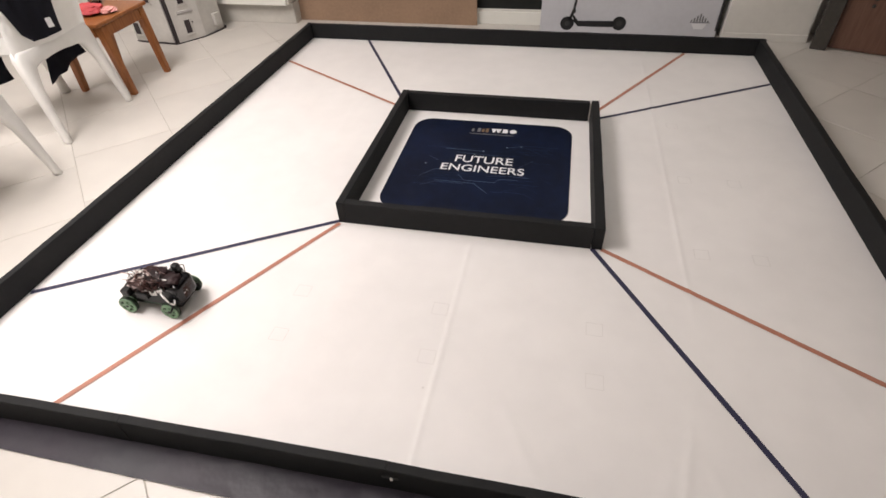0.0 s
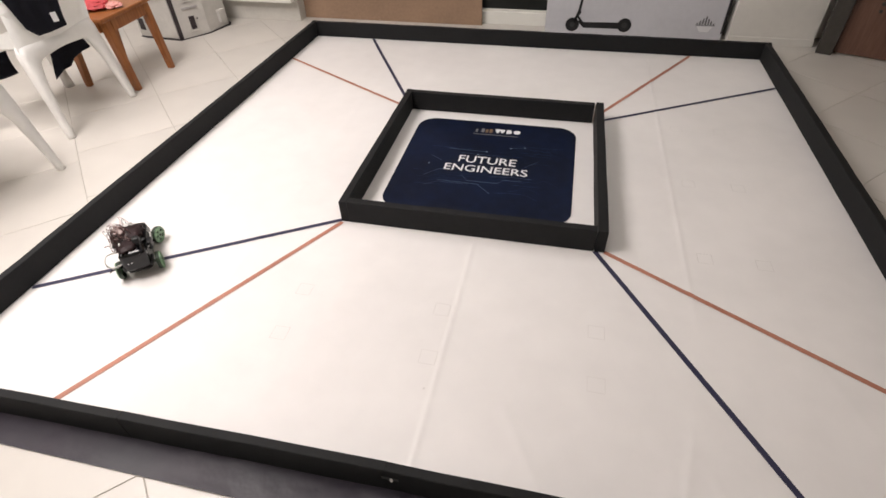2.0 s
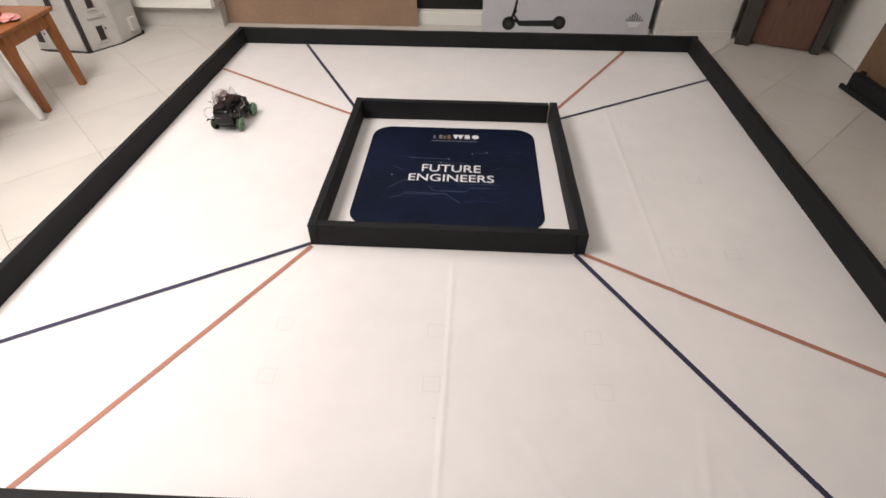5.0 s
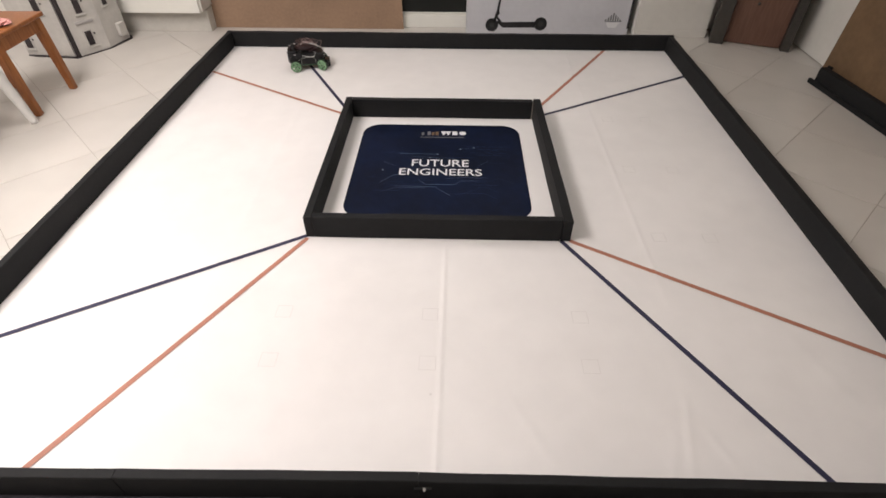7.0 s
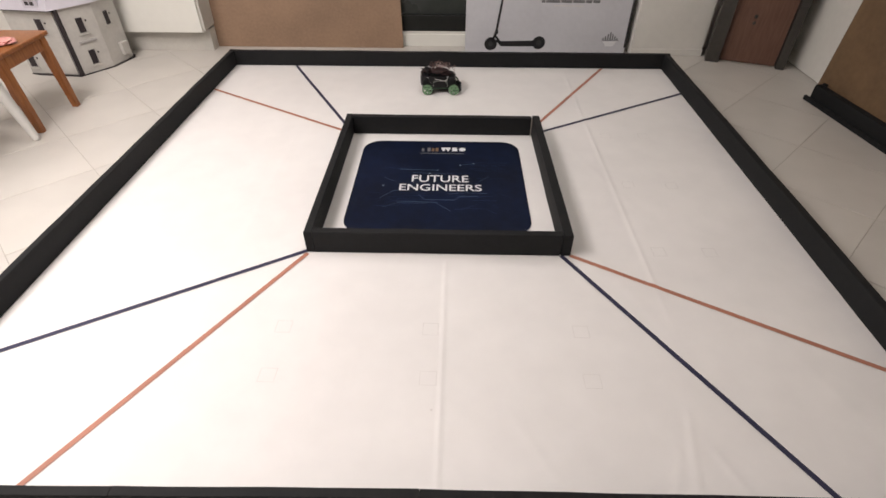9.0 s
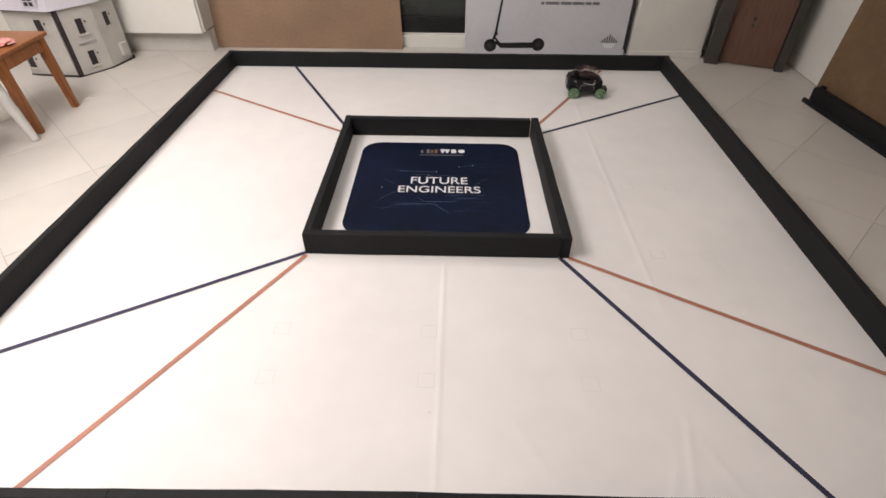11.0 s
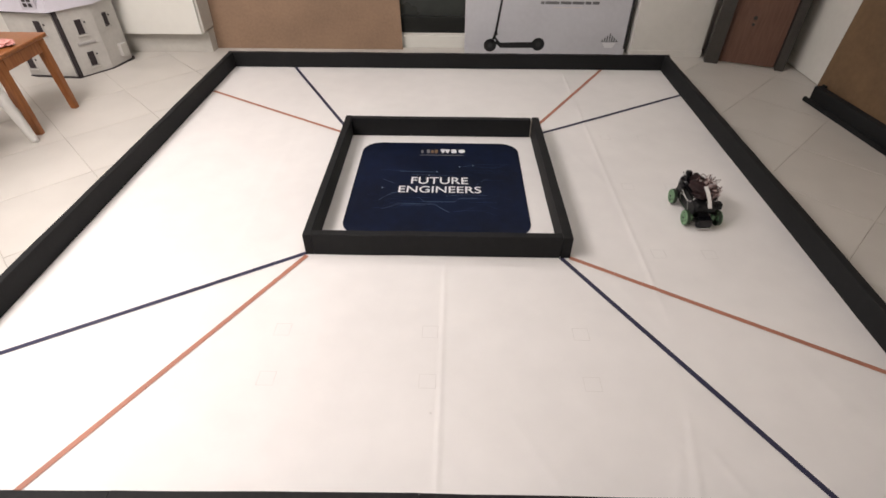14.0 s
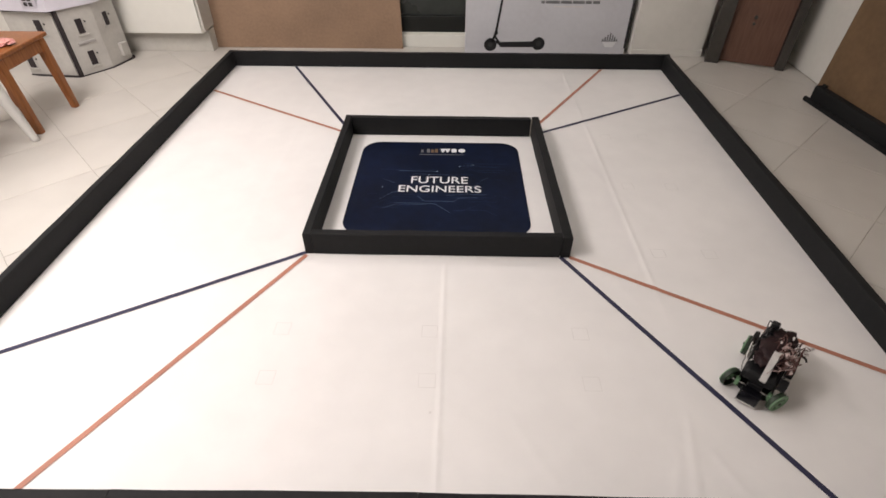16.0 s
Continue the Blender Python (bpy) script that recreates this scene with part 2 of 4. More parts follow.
def letters(text, width, height, material, name, parent, at, thick=0.0012, bold=0.012):
    cu = bpy.data.curves.new(name, "FONT")
    cu.body, cu.align_x, cu.extrude, cu.offset = text, "CENTER", 0.0, bold
    ob = bpy.data.objects.new(name, cu)
    scene.collection.objects.link(ob)
    bpy.context.view_layer.update()
    me = bpy.data.meshes.new_from_object(ob.evaluated_get(bpy.context.evaluated_depsgraph_get()))
    bpy.data.objects.remove(ob)
    co = np.array([v.co[:] for v in me.vertices])
    lo, hi = co.min(0), co.max(0)
    for v in me.vertices:
        v.co.x = (v.co.x - (lo[0] + hi[0]) / 2) * width / (hi[0] - lo[0])
        v.co.y = (v.co.y - lo[1]) * height / (hi[1] - lo[1])
        v.co.z = thick
    me.materials.clear()
    me.materials.append(material)
    out = new(name, me)
    out.parent = parent
    out.matrix_basis = at
    return out

# ---- room ----
RX0, RX1, RY0, RY1, RH = -4.7, 2.50, -3.9, 1.98, 2.70
FLOOR_Z = -0.004


def clip_poly(poly, x0, x1, y0, y1):
    for axis, lim, sign in ((0, x0, 1), (0, x1, -1), (1, y0, 1), (1, y1, -1)):
        out = []
        for i, a in enumerate(poly):
            b = poly[(i + 1) % len(poly)]
            da, db = sign * (a[axis] - lim), sign * (b[axis] - lim)
            if da >= 0:
                out.append(a)
            if da * db < 0:
                u = da / (da - db)
                out.append((a[0] + u * (b[0] - a[0]), a[1] + u * (b[1] - a[1])))
        poly = out
        if len(poly) < 3:
            return []
    return poly


def wall(name, x0, x1, y0, y1, z0=0.0, z1=RH, mat=None):
    return thing(name, box(x0, x1, y0, y1, z0, z1), mat or M_WALL, "plain white painted room wall", "wall", kind="structure")


floor = thing("floor", box(RX0 - 0.1, RX1 + 0.1, RY0 - 0.1, RY1 + 0.2, FLOOR_Z - 0.06, FLOOR_Z - 0.0025), M_GROUT, "cream ceramic floor tiles laid diagonally with thin grey joints", "floor", kind="structure")
# west and south walls are unseen, set far out to lessen bounced light
wall("unseen_wall_west", RX0 - 0.1, RX0, RY0 - 0.1, RY1 + 0.1)
wall("unseen_wall_south", RX0, RX1, RY0 - 0.1, RY0)
wall("wall_east", RX1, RX1 + 0.1, RY0 - 0.1, RY1 + 0.1)
# north wall with the dark window opening between its two halves
wall("wall_north_west", RX0, -0.62, RY1, RY1 + 0.1)
wall("wall_north_sill", -0.62, 0.62, RY1, RY1 + 0.1, 0, 0.099)
wall("wall_north_lintel", -0.62, 0.62, RY1, RY1 + 0.1, 2.1, RH)
wall("wall_north_east", 0.62, RX1, RY1, RY1 + 0.1)
wall("wall_north_pier", 1.385, 1.905, 1.815, RY1)
thing("ceiling", box(RX0 - 0.1, RX1 + 0.1, RY0 - 0.1, RY1 + 0.1, RH, RH + 0.1), M_CEIL, "plain white painted ceiling", "ceiling", kind="structure")
thing("skirting", box(-1.72, 0.62, 1.962, RY1 - 0.002, FLOOR_Z, 0.086, 0.004), M_CAB, "low white skirting under the window", "skirting", kind="structure")
thing("skirting_pier", box(1.383, 1.907, 1.803, 1.813, FLOOR_Z, 0.045, 0.003), M_WALL, "narrow pale skirting along the pier", "skirting", kind="structure")

window = empty("window_1", pose(0, RY1, 0.099), "dark night window with a heavy lower rail", "window", kind="structure")
part("window_frame", box(-0.60, 0.60, 0.012, 0.05, 0.0, 0.115, 0.004), M_FRAME, window, "near-black lower rail")
part("window_jamb", box(-0.62, -0.575, 0.01, 0.05, 0.118, 1.96, 0.003), M_FRAME, window)
part("window_jamb", box(0.575, 0.62, 0.01, 0.05, 0.118, 1.96, 0.003), M_FRAME, window)
part("pane", box(-0.573, 0.573, 0.03, 0.036, 0.118, 1.96), M_SHUTTER, window, "dark grey-green pane")

# panels for both lamps; the third only houses the added fill light
for spot, side, watts, tone in LAMPS_AND_FILL:
    lamp = empty("lamp_and_fill_panel", pose(spot[0], spot[1], RH), "square white ceiling panel for lamps and added fill light, with a frosted diffuser", "ceiling lamp", "ceiling lamps")
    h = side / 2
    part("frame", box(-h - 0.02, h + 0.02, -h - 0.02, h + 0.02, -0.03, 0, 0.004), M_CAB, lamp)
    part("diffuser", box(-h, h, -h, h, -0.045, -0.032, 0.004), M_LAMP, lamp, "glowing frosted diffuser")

# ---- game mat ----
CX, CY = 0.032, 0.022
rng = random.Random(4)
CREASES = [(0.058, -1.55, 0.066, -0.53, 0.0030, 0.0085), (0.86, -0.75, 0.84, 1.45, 0.0026, 0.010), (0.07, 0.60, 0.07, 1.5, 0.0013, 0.009),
           (-0.80, -1.5, -0.78, 1.45, 0.0010, 0.014), (0.40, -1.46, 0.27, -1.23, 0.0027, 0.013), (0.90, -1.50, 0.83, -1.33, 0.0027, 0.012),
           (0.745, -1.47, 0.80, -1.22, 0.0028, 0.013), (0.68, -1.48, 0.74, -1.34, 0.0024, 0.011), (1.33, -1.3, 1.2, -0.9, 0.0014, 0.02), (0.93, -0.2, 0.72, 0.35, 0.0010, 0.02),
           (-0.42, -1.5, -0.36, -1.1, 0.0010, 0.02), (0.66, -0.48, 0.95, -1.2, 0.0010, 0.02)]


def mat_height(x, y):
    h = 0.0006 * noise.noise(Vector((x * 2.1, y * 2.1, 3.0))) + 0.0003 * noise.noise(Vector((x * 6, y * 6, 9.0)))
    for x0, y0, x1, y1, amp, wide in CREASES:
        dx, dy = x1 - x0, y1 - y0
        u = ((x - x0) * dx + (y - y0) * dy) / (dx * dx + dy * dy)
        if -0.1 < u < 1.1:
            d = ((x - x0) * dy - (y - y0) * dx) / math.hypot(dx, dy)
            fade = max(0.0, min(1.0, (u + 0.1) * 6, (1.1 - u) * 6))
            h += 0.8 * fade * amp * math.exp(-(d / wide) ** 2)
    return h


def draped(x0, x1, y0, y1, nx, ny, lift=0.0, warp=None, folds=0.0):
    """A sheet that follows the mat's low folds; warp lays it out in x and y."""
    bm = bmesh.new()
    rows = []
    for j in range(ny + 1):
        row = []
        for i in range(nx + 1):
            x, y = x0 + (x1 - x0) * i / nx, y0 + (y1 - y0) * j / ny
            if warp:
                x, y = warp(x, y)
            up = folds * max(0.0, noise.noise(Vector((x * 5.0 + y * 3.0, y * 11.0 - x * 2.0, 1.7))) + 0.5 * noise.noise(Vector((x * 15.0, y * 21.0, 4.2)))) if folds else 0.0
            row.append(bm.verts.new((x, y, mat_height(x, y) + lift + up)))
        rows.append(row)
    for j in range(ny):
        for i in range(nx):
            bm.faces.new((rows[j][i], rows[j][i + 1], rows[j + 1][i + 1], rows[j + 1][i]))
    return bm


MX0, MX1, MY0, MY1 = -1.575, 1.635, -1.638, 1.64
game_mat = thing("game_mat", draped(MX0, MX1, MY0, MY1, 520, 190, -0.001), M_MAT, "white vinyl game mat printed with orange and blue lines", "mat", smooth=True)
solid = game_mat.modifiers.new("thickness", "SOLIDIFY")
solid.thickness, solid.offset = 0.0016, -1


def stripe(name, a, b, width, material, label="", lift=0.0008, steps=150):
    (ax, ay), (bx, by) = a, b
    ln = math.hypot(bx - ax, by - ay)
    ux, uy = (bx - ax) / ln, (by - ay) / ln
    bm = draped(0, ln, -width / 2, width / 2, max(1, int(steps * ln)), 1, lift, lambda s, w: (ax + ux * s - uy * w, ay + uy * s + ux * w))
    return part(name, bm, material, game_mat, label)


XL, XR, YF, YN = -1.500, 1.536, 1.525, -1.535
BX0, BX1, BY0, BY1 = -0.500, 0.566, -0.505, 0.553
for a, b, mm in (((-0.50, -0.497), (XL, -1.094), M_BLUE), ((-0.495, -0.513), (-1.078, YN), M_ORANGE),
                 ((0.530, -0.5045), (1.151, YN), M_BLUE), ((0.566, -0.503), (XR, -1.073), M_ORANGE),
                 ((-0.500, 0.575), (-1.03, YF), M_BLUE), ((-0.50, 0.535), (-1.462, 1.103), M_ORANGE),
                 ((0.560, 0.645), (1.115, YF), M_ORANGE), ((0.56, 0.555), (XR, 1.110), M_BLUE)):
    stripe("blue_line" if mm is M_BLUE else "orange_line", a, b, 0.0190, mm, "printed blue line" if mm is M_BLUE else "printed orange line")
# dark printed margin outside the boards
for n4, (x0, x1, y0, y1) in enumerate(((MX0, MX1, MY0, -1.531), (MX0, MX1, 1.540, MY1), (MX0, -1.52, -1.531, 1.540), (1.55, MX1, -1.531, 1.540))):
    part("margin", draped(x0, x1, y0, y1, 240 if n4 < 2 else 12, 12 if n4 < 2 else 240, 0.0006, None, 0.0045), M_BORDER, game_mat, "dark printed margin with dull creases", smooth=True)
# outlined squares for obstacle positions
SEAT = 0.054
for sx, sy in [(x, y) for x in (-0.490, 0.020, 0.538) for y in (-0.907, -1.111)] + [(x, y) for x in (0.932, 1.138) for y in (-0.47, 0.03, 0.53)]:
    bm = bmesh.new()
    for k in range(4):
        a = k * math.pi / 2
        c, s = round(math.cos(a)), round(math.sin(a))
        q = [(-SEAT / 2, SEAT / 2 - 0.0016), (SEAT / 2, SEAT / 2 - 0.0016), (SEAT / 2, SEAT / 2), (-SEAT / 2, SEAT / 2)]
        vs = [bm.verts.new((sx + c * x - s * y, sy + s * x + c * y, mat_height(sx, sy) + 0.0006)) for x, y in q]
        bm.faces.new(vs)
    part("square_outline", bm, M_GREYPRINT, game_mat, "thin grey printed square")
bm = bmesh.new()
bmesh.ops.create_circle(bm, cap_ends=True, segments=10, radius=0.004, matrix=pose(0.035, -1.225, mat_height(0.035, -1.225) + 0.0006))
part("smudge", bm, M_GREYPRINT, game_mat, "small grey smudge")


def rounded(x0, x1, y0, y1, r, n=10):
    out = []
    for cx, cy, a0 in ((x1 - r, y1 - r, 0), (x0 + r, y1 - r, 90), (x0 + r, y0 + r, 180), (x1 - r, y0 + r, 270)):
        out += [(cx + r * math.cos(radians(a0 + 90 * k / n)), cy + r * math.sin(radians(a0 + 90 * k / n))) for k in range(n + 1)]
    return out


Z_PRINT = 0.0022
panel = part("printed_panel", prism(rounded(-0.388, 0.434, -0.374, 0.437, 0.095), 0.0002, Z_PRINT), M_NAVY, game_mat, "navy rounded panel with faint circuit pattern")
letters("FUTURE", 0.276, 0.060, M_PRINTWHITE, "lettering", panel, pose(0.027, 0.027, Z_PRINT), bold=0.008)
letters("ENGINEERS", 0.392, 0.056, M_PRINTWHITE, "lettering", panel, pose(0.030, -0.049, Z_PRINT), bold=0.008)
# the organiser's mark as plain bars and blocks
for x0 in (0.022, 0.046):
    part("mark_shape", prism([(x0 + 0.011, 0.330), (x0 + 0.019, 0.330), (x0 + 0.030, 0.368), (x0, 0.368)], Z_PRINT, Z_PRINT + 0.0005), M_PRINTWHITE, panel)
part("mark_shape", prism([(0.082, 0.330), (0.108, 0.330), (0.110, 0.349), (0.104, 0.368), (0.082, 0.368)], Z_PRINT, Z_PRINT + 0.0005), M_PRINTWHITE, panel)
part("mark_shape", prism([(0.136 + 0.018 * math.cos(k * math.pi / 8), 0.349 + 0.019 * math.sin(k * math.pi / 8)) for k in range(16)], Z_PRINT, Z_PRINT + 0.0005), M_PRINTWHITE, panel)
for x0, x1, y0, y1, mm in ((-0.085, 0.145, 0.303, 0.308, M_GREYINK), (-0.048, -0.032, 0.326, 0.364, M_GREYINK), (-0.026, -0.012, 0.326, 0.358, M_KRAFT2),
                           (-0.006, 0.010, 0.326, 0.364, M_KRAFT2), (-0.078, -0.066, 0.326, 0.356, M_GREYINK)):
    part("mark_block", box(x0, x1, y0, y1, Z_PRINT, Z_PRINT + 0.0005), mm, panel)
# circuit traces: a few bright ones close to the lettering, fainter ones further out


def trace(pts, w, material):
    bm = bmesh.new()
    up = [bm.verts.new((px, py + w / 2, Z_PRINT + 0.0004)) for px, py in pts]
    dn = [bm.verts.new((px, py - w / 2, Z_PRINT + 0.0004)) for px, py in pts]
    for i in range(len(pts) - 1):
        bm.faces.new((dn[i], dn[i + 1], up[i + 1], up[i]))
    return part("circuit_trace", bm, material, panel)


for pts in (((-0.174, -0.138), (0.012, -0.143), (0.036, -0.170), (0.078, -0.208)), ((-0.072, -0.082), (-0.040, -0.123), (0.100, -0.123), (0.123, -0.092), (0.206, -0.090)),
            ((-0.249, -0.112), (-0.193, -0.052), (-0.140, -0.040)), ((-0.174, 0.142), (0.012, 0.138))):
    trace(pts, 0.0034, M_TRACE)
for pts in (((-0.230, -0.185), (-0.165, -0.150), (-0.03, -0.152)), ((-0.109, 0.112), (0.085, 0.104), (0.12, 0.085)), ((0.179, -0.015), (0.225, 0.050), (0.262, 0.085)),
            ((0.123, 0.188), (0.198, 0.205)), ((-0.248, 0.065), (-0.190, 0.030)), ((0.06, -0.075), (0.15, -0.062), (0.25, -0.066))):
    trace(pts, 0.0020, M_TRACE)
for x, y in ((0.012, 0.139), (0.124, 0.189), (0.193, 0.204), (-0.026, 0.106), (-0.245, -0.008)):
    part("trace_end", prism([(x + 0.0042 * math.cos(k * math.pi / 4), y + 0.0042 * math.sin(k * math.pi / 4)) for k in range(8)], Z_PRINT, Z_PRINT + 0.0006), M_GLINT, panel)
tr = random.Random(11)
for k in range(44):
    side = tr.choice((-1, 1))
    x = 0.03 + side * tr.uniform(0.02, 0.20)
    y = tr.choice((tr.uniform(0.11, 0.22), tr.uniform(-0.02, 0.10) if abs(x - 0.03) > 0.16 else -0.09, tr.uniform(-0.20, -0.07)))
    pts = [(x, y)]
    for s in range(tr.randint(2, 4)):
        a = tr.choice((0, 0, 35, -35)) if s else 0
        ln = tr.uniform(0.03, 0.08)
        x, y = x + side * ln * math.cos(radians(a)), y + ln * math.sin(radians(a))
        if not (-0.33 < x < 0.38 and -0.3 < y < 0.3):
            break
        pts.append((x, y))
    if len(pts) > 1:
        trace(pts, tr.choice((0.0012, 0.0018)), M_FAINT)

# ---- black boards round the field and round its middle ----


def board_mesh(length, thick, height, seed):
    """A painted board along x from 0, its inner face on y = 0, with slightly uneven edges."""
    r = random.Random(seed)
    n = max(4, int(length / 0.12))
    bm = bmesh.new()
    rings = []
    for i in range(n + 1):
        x = length * i / n
        w, t = r.uniform(-0.0008, 0.0008), r.uniform(-0.0012, 0.0012)
        b = 0.0022
        prof = [(w, 0), (w, height - b + t), (w + b, height + t), (w + thick - b, height + t), (w + thick, height - b + t), (w + thick, 0)]
        rings.append([bm.verts.new((x, y, z)) for y, z in prof])
    for a, c in zip(rings, rings[1:]):
        for k in range(6):
            bm.faces.new((a[k], c[k], c[(k + 1) % 6], a[(k + 1) % 6]))
    bm.faces.new(rings[0])
    bm.faces.new(rings[-1][::-1])
    return bm


def board(name, a, b, thick, height, seed, label, group, z=0.0):
    ang = math.degrees(math.atan2(b[1] - a[1], b[0] - a[0]))
    ln = math.hypot(b[0] - a[0], b[1] - a[1])
    return thing(name, board_mesh(ln, thick, height, seed), M_BLACK, label, "board", group, at=pose(a[0], a[1], z, 0, 0, ang))


OUT = "matt black painted boards edging the game mat"
LAB = "matt black painted wooden board standing on edge along the mat"
board("edge_board", (-1.512, YN), (-1.4565, YF), 0.030, 0.100, 1, LAB, OUT, 0.001)
board("edge_board", (-1.4875, YF + 0.003), (1.572, YF + 0.003), 0.026, 0.100, 2, LAB, OUT, 0.001)
board("edge_board", (1.532, YF - 0.001), (1.533, YN), 0.034, 0.100, 3, LAB, OUT, 0.001)
board("edge_board", (1.58, -1.506), (0.0195, -1.5090), 0.026, 0.0995, 4, LAB, OUT, 0.001)
board("edge_board", (0.0185, -1.5088), (-0.7355, -1.5195), 0.026, 0.1003, 5, LAB, OUT, 0.001)
board("edge_board", (-0.7365, -1.5202), (-1.56, -1.536), 0.026, 0.0998, 6, LAB, OUT, 0.001)
INN = "matt black painted boards round the printed panel"
LAB2 = "matt black painted wooden board of the low square enclosure"
T = 0.033
board("enclosure_board", (BX0 + T, BY0), (BX0 + T, BY1), T, 0.101, 7, LAB2, INN, 0.001)
board("enclosure_board", (BX0 + T + 0.002, BY1 - T), (BX1 - 0.056, BY1 - T), T, 0.101, 8, LAB2, INN, 0.001)
board("enclosure_board", (BX1 - 0.049, BY1), (BX1 - 0.037, BY0), 0.038, 0.102, 9, LAB2, INN, 0.001)
board("enclosure_board", (BX1 - 0.041, BY0 + T), (BX0 + T + 0.002, BY0 + T), T, 0.101, 10, LAB2, INN, 0.001)
# added strip stands for the pale raw board edge in the joint
thing("raw_edge_strip", box(BX1 - 0.0545, BX1 - 0.0510, BY1 - 0.034, BY1 - 0.02, 0.002, 0.099, 0.0005), M_ENDGRAIN, "thin pale strip for the raw board edge between two black boards", "strip")
clip = empty("joint_bracket", pose(0.030, -1.5368, 0.070), "small bright metal bracket holding two edge boards together", "bracket")
part("plate", box(-0.022, 0.022, -0.0015, 0.0005, -0.006, 0.008, 0.0005), M_FRAME, clip)
# plain white on the metal stands in for light reflected off the floor
part("metal_tab", lathe([(0.0042, 0), (0.0042, -0.002), (0.002, -0.003)], 10, "y"), M_WHITEPL, clip, "bent metal tab, its reflected brightness painted white", at=pose(0.004, -0.0018, -0.002) @ Matrix.Diagonal((0.9, 1, 2.2, 1)))

# ---- far side of the room ----
# base cabinet on a recessed plinth
cab = empty("base_cabinet", pose(-1.735, 1.75, 0), "white lacquered base cabinet on a recessed grey plinth", "cabinet")
part("body", box(-1.25, -0.002, 0.02, 0.22, 0.152, 0.86, 0.003), M_CAB, cab)
part("door", box(-0.62, -0.004, 0.0, 0.018, 0.149, 0.84, 0.003), M_CAB, cab)
part("door", box(-1.25, -0.626, 0.0, 0.018, 0.149, 0.84, 0.003), M_CAB, cab)
part("plinth", box(-1.25, 0.012, 0.075, 0.20, FLOOR_Z, 0.148, 0.002), M_PLINTH, cab, "pale grey recessed plinth")
part("end_panel", box(0.0, 0.018, 0.004, 0.21, 0.160, 0.86, 0.002), M_PLINTH, cab)

# brown sheet leaning against the wall
sheet = thing("brown_board", prism([(-1.75, 0.0), (-0.303, 0.0), (-0.335, 0.95), (-1.655, 0.95)], -0.008, 0.0), M_KRAFT, "large plain brown board leaning against the wall", "board",
              at=pose(0, 1.918, FLOOR_Z + 0.001, 87.2))

# carton with a printed scooter
CARTON_Y = 1.845
carton = empty("scooter_carton", pose(0.165, CARTON_Y, FLOOR_Z), "pale grey carton with a printed black kick scooter", "carton")
part("body", box(0, 1.185, 0, 0.10, 0, 0.56, 0.004), M_CARTON, carton)
part("edge_tape", box(1.172, 1.1865, -0.002, 0.004, 0.045, 0.55), M_INK, carton, "black edge strip")


def ink(name, bm, mm=None, label=""):
    return part(name, bm, mm or M_INK, carton, label)


def disc(x, z, r, y=-0.0012, n=24, inner=0.0):
    bm = bmesh.new()
    out = [bm.verts.new((x + r * math.cos(2 * math.pi * k / n), y, z + r * math.sin(2 * math.pi * k / n))) for k in range(n)]
    if inner:
        inn = [bm.verts.new((x + inner * math.cos(2 * math.pi * k / n), y, z + inner * math.sin(2 * math.pi * k / n))) for k in range(n)]
        for k in range(n):
            bm.faces.new((out[k], out[(k + 1) % n], inn[(k + 1) % n], inn[k]))
    else:
        bm.faces.new(out)
    return bm


def flat(pts, y=-0.0012):
    bm = bmesh.new()
    bm.faces.new([bm.verts.new((x, y, z)) for x, z in pts])
    return bm


ink("printed_wheel", disc(0.188, 0.063, 0.047), label="printed front wheel")
ink("printed_hub", disc(0.188, 0.063, 0.018, -0.0020), M_HUB)
ink("printed_wheel", disc(0.542, 0.073, 0.047), label="printed rear wheel")
ink("printed_hub", disc(0.542, 0.073, 0.020, -0.0020), M_HUB)
ink("printed_deck", flat([(0.265, 0.045), (0.50, 0.047), (0.51, 0.075), (0.50, 0.089), (0.262, 0.083), (0.235, 0.097), (0.222, 0.085)]), label="printed deck")
ink("printed_fork", flat([(0.186, 0.063), (0.200, 0.063), (0.226, 0.127), (0.240, 0.142), (0.236, 0.162), (0.216, 0.157)]))
ink("printed_neck", flat([(0.212, 0.117), (0.224, 0.127), (0.262, 0.081), (0.245, 0.077)]))
ink("printed_stem", flat([(0.216, 0.152), (0.234, 0.155), (0.282, 0.520), (0.268, 0.520)]), label="printed steering stem")
ink("printed_handlebar", flat([(0.225, 0.515), (0.33, 0.515), (0.33, 0.530), (0.225, 0.530)]))
ink("printed_bell", flat([(0.236, 0.395), (0.254, 0.395), (0.254, 0.410), (0.236, 0.410)]), M_GREYINK)
for i in range(7):
    hgt = 0.054 - abs(i - 3) * 0.0145
    ink("printed_fan_bar", flat([(1.005 + i * 0.0172, 0.100), (1.0145 + i * 0.0172, 0.100), (1.0145 + i * 0.0172, 0.100 + hgt), (1.005 + i * 0.0172, 0.100 + hgt)]), M_GREYINK)
ink("printed_fan_base", flat([(0.998, 0.094), (1.128, 0.094), (1.122, 0.099), (1.004, 0.099)]), M_GREYINK)
ink("printed_fan_foot", flat([(1.035, 0.052), (1.09, 0.052), (1.112, 0.088), (1.012, 0.088)]), M_PRINTWHITE)
# unreadable writing as plain bars
for x0, x1 in ((0.530, 0.555), (0.562, 0.660), (0.668, 0.745), (0.752, 0.835), (0.842, 0.885), (0.893, 0.942)):
    ink("text_bar", flat([(x0, 0.351), (x1, 0.350), (x1, 0.369), (x0, 0.370)]), M_GREYINK)
ink("text_bar", flat([(0.62, 0.328), (0.83, 0.327), (0.83, 0.333), (0.62, 0.334)]), M_GREYPRINT)

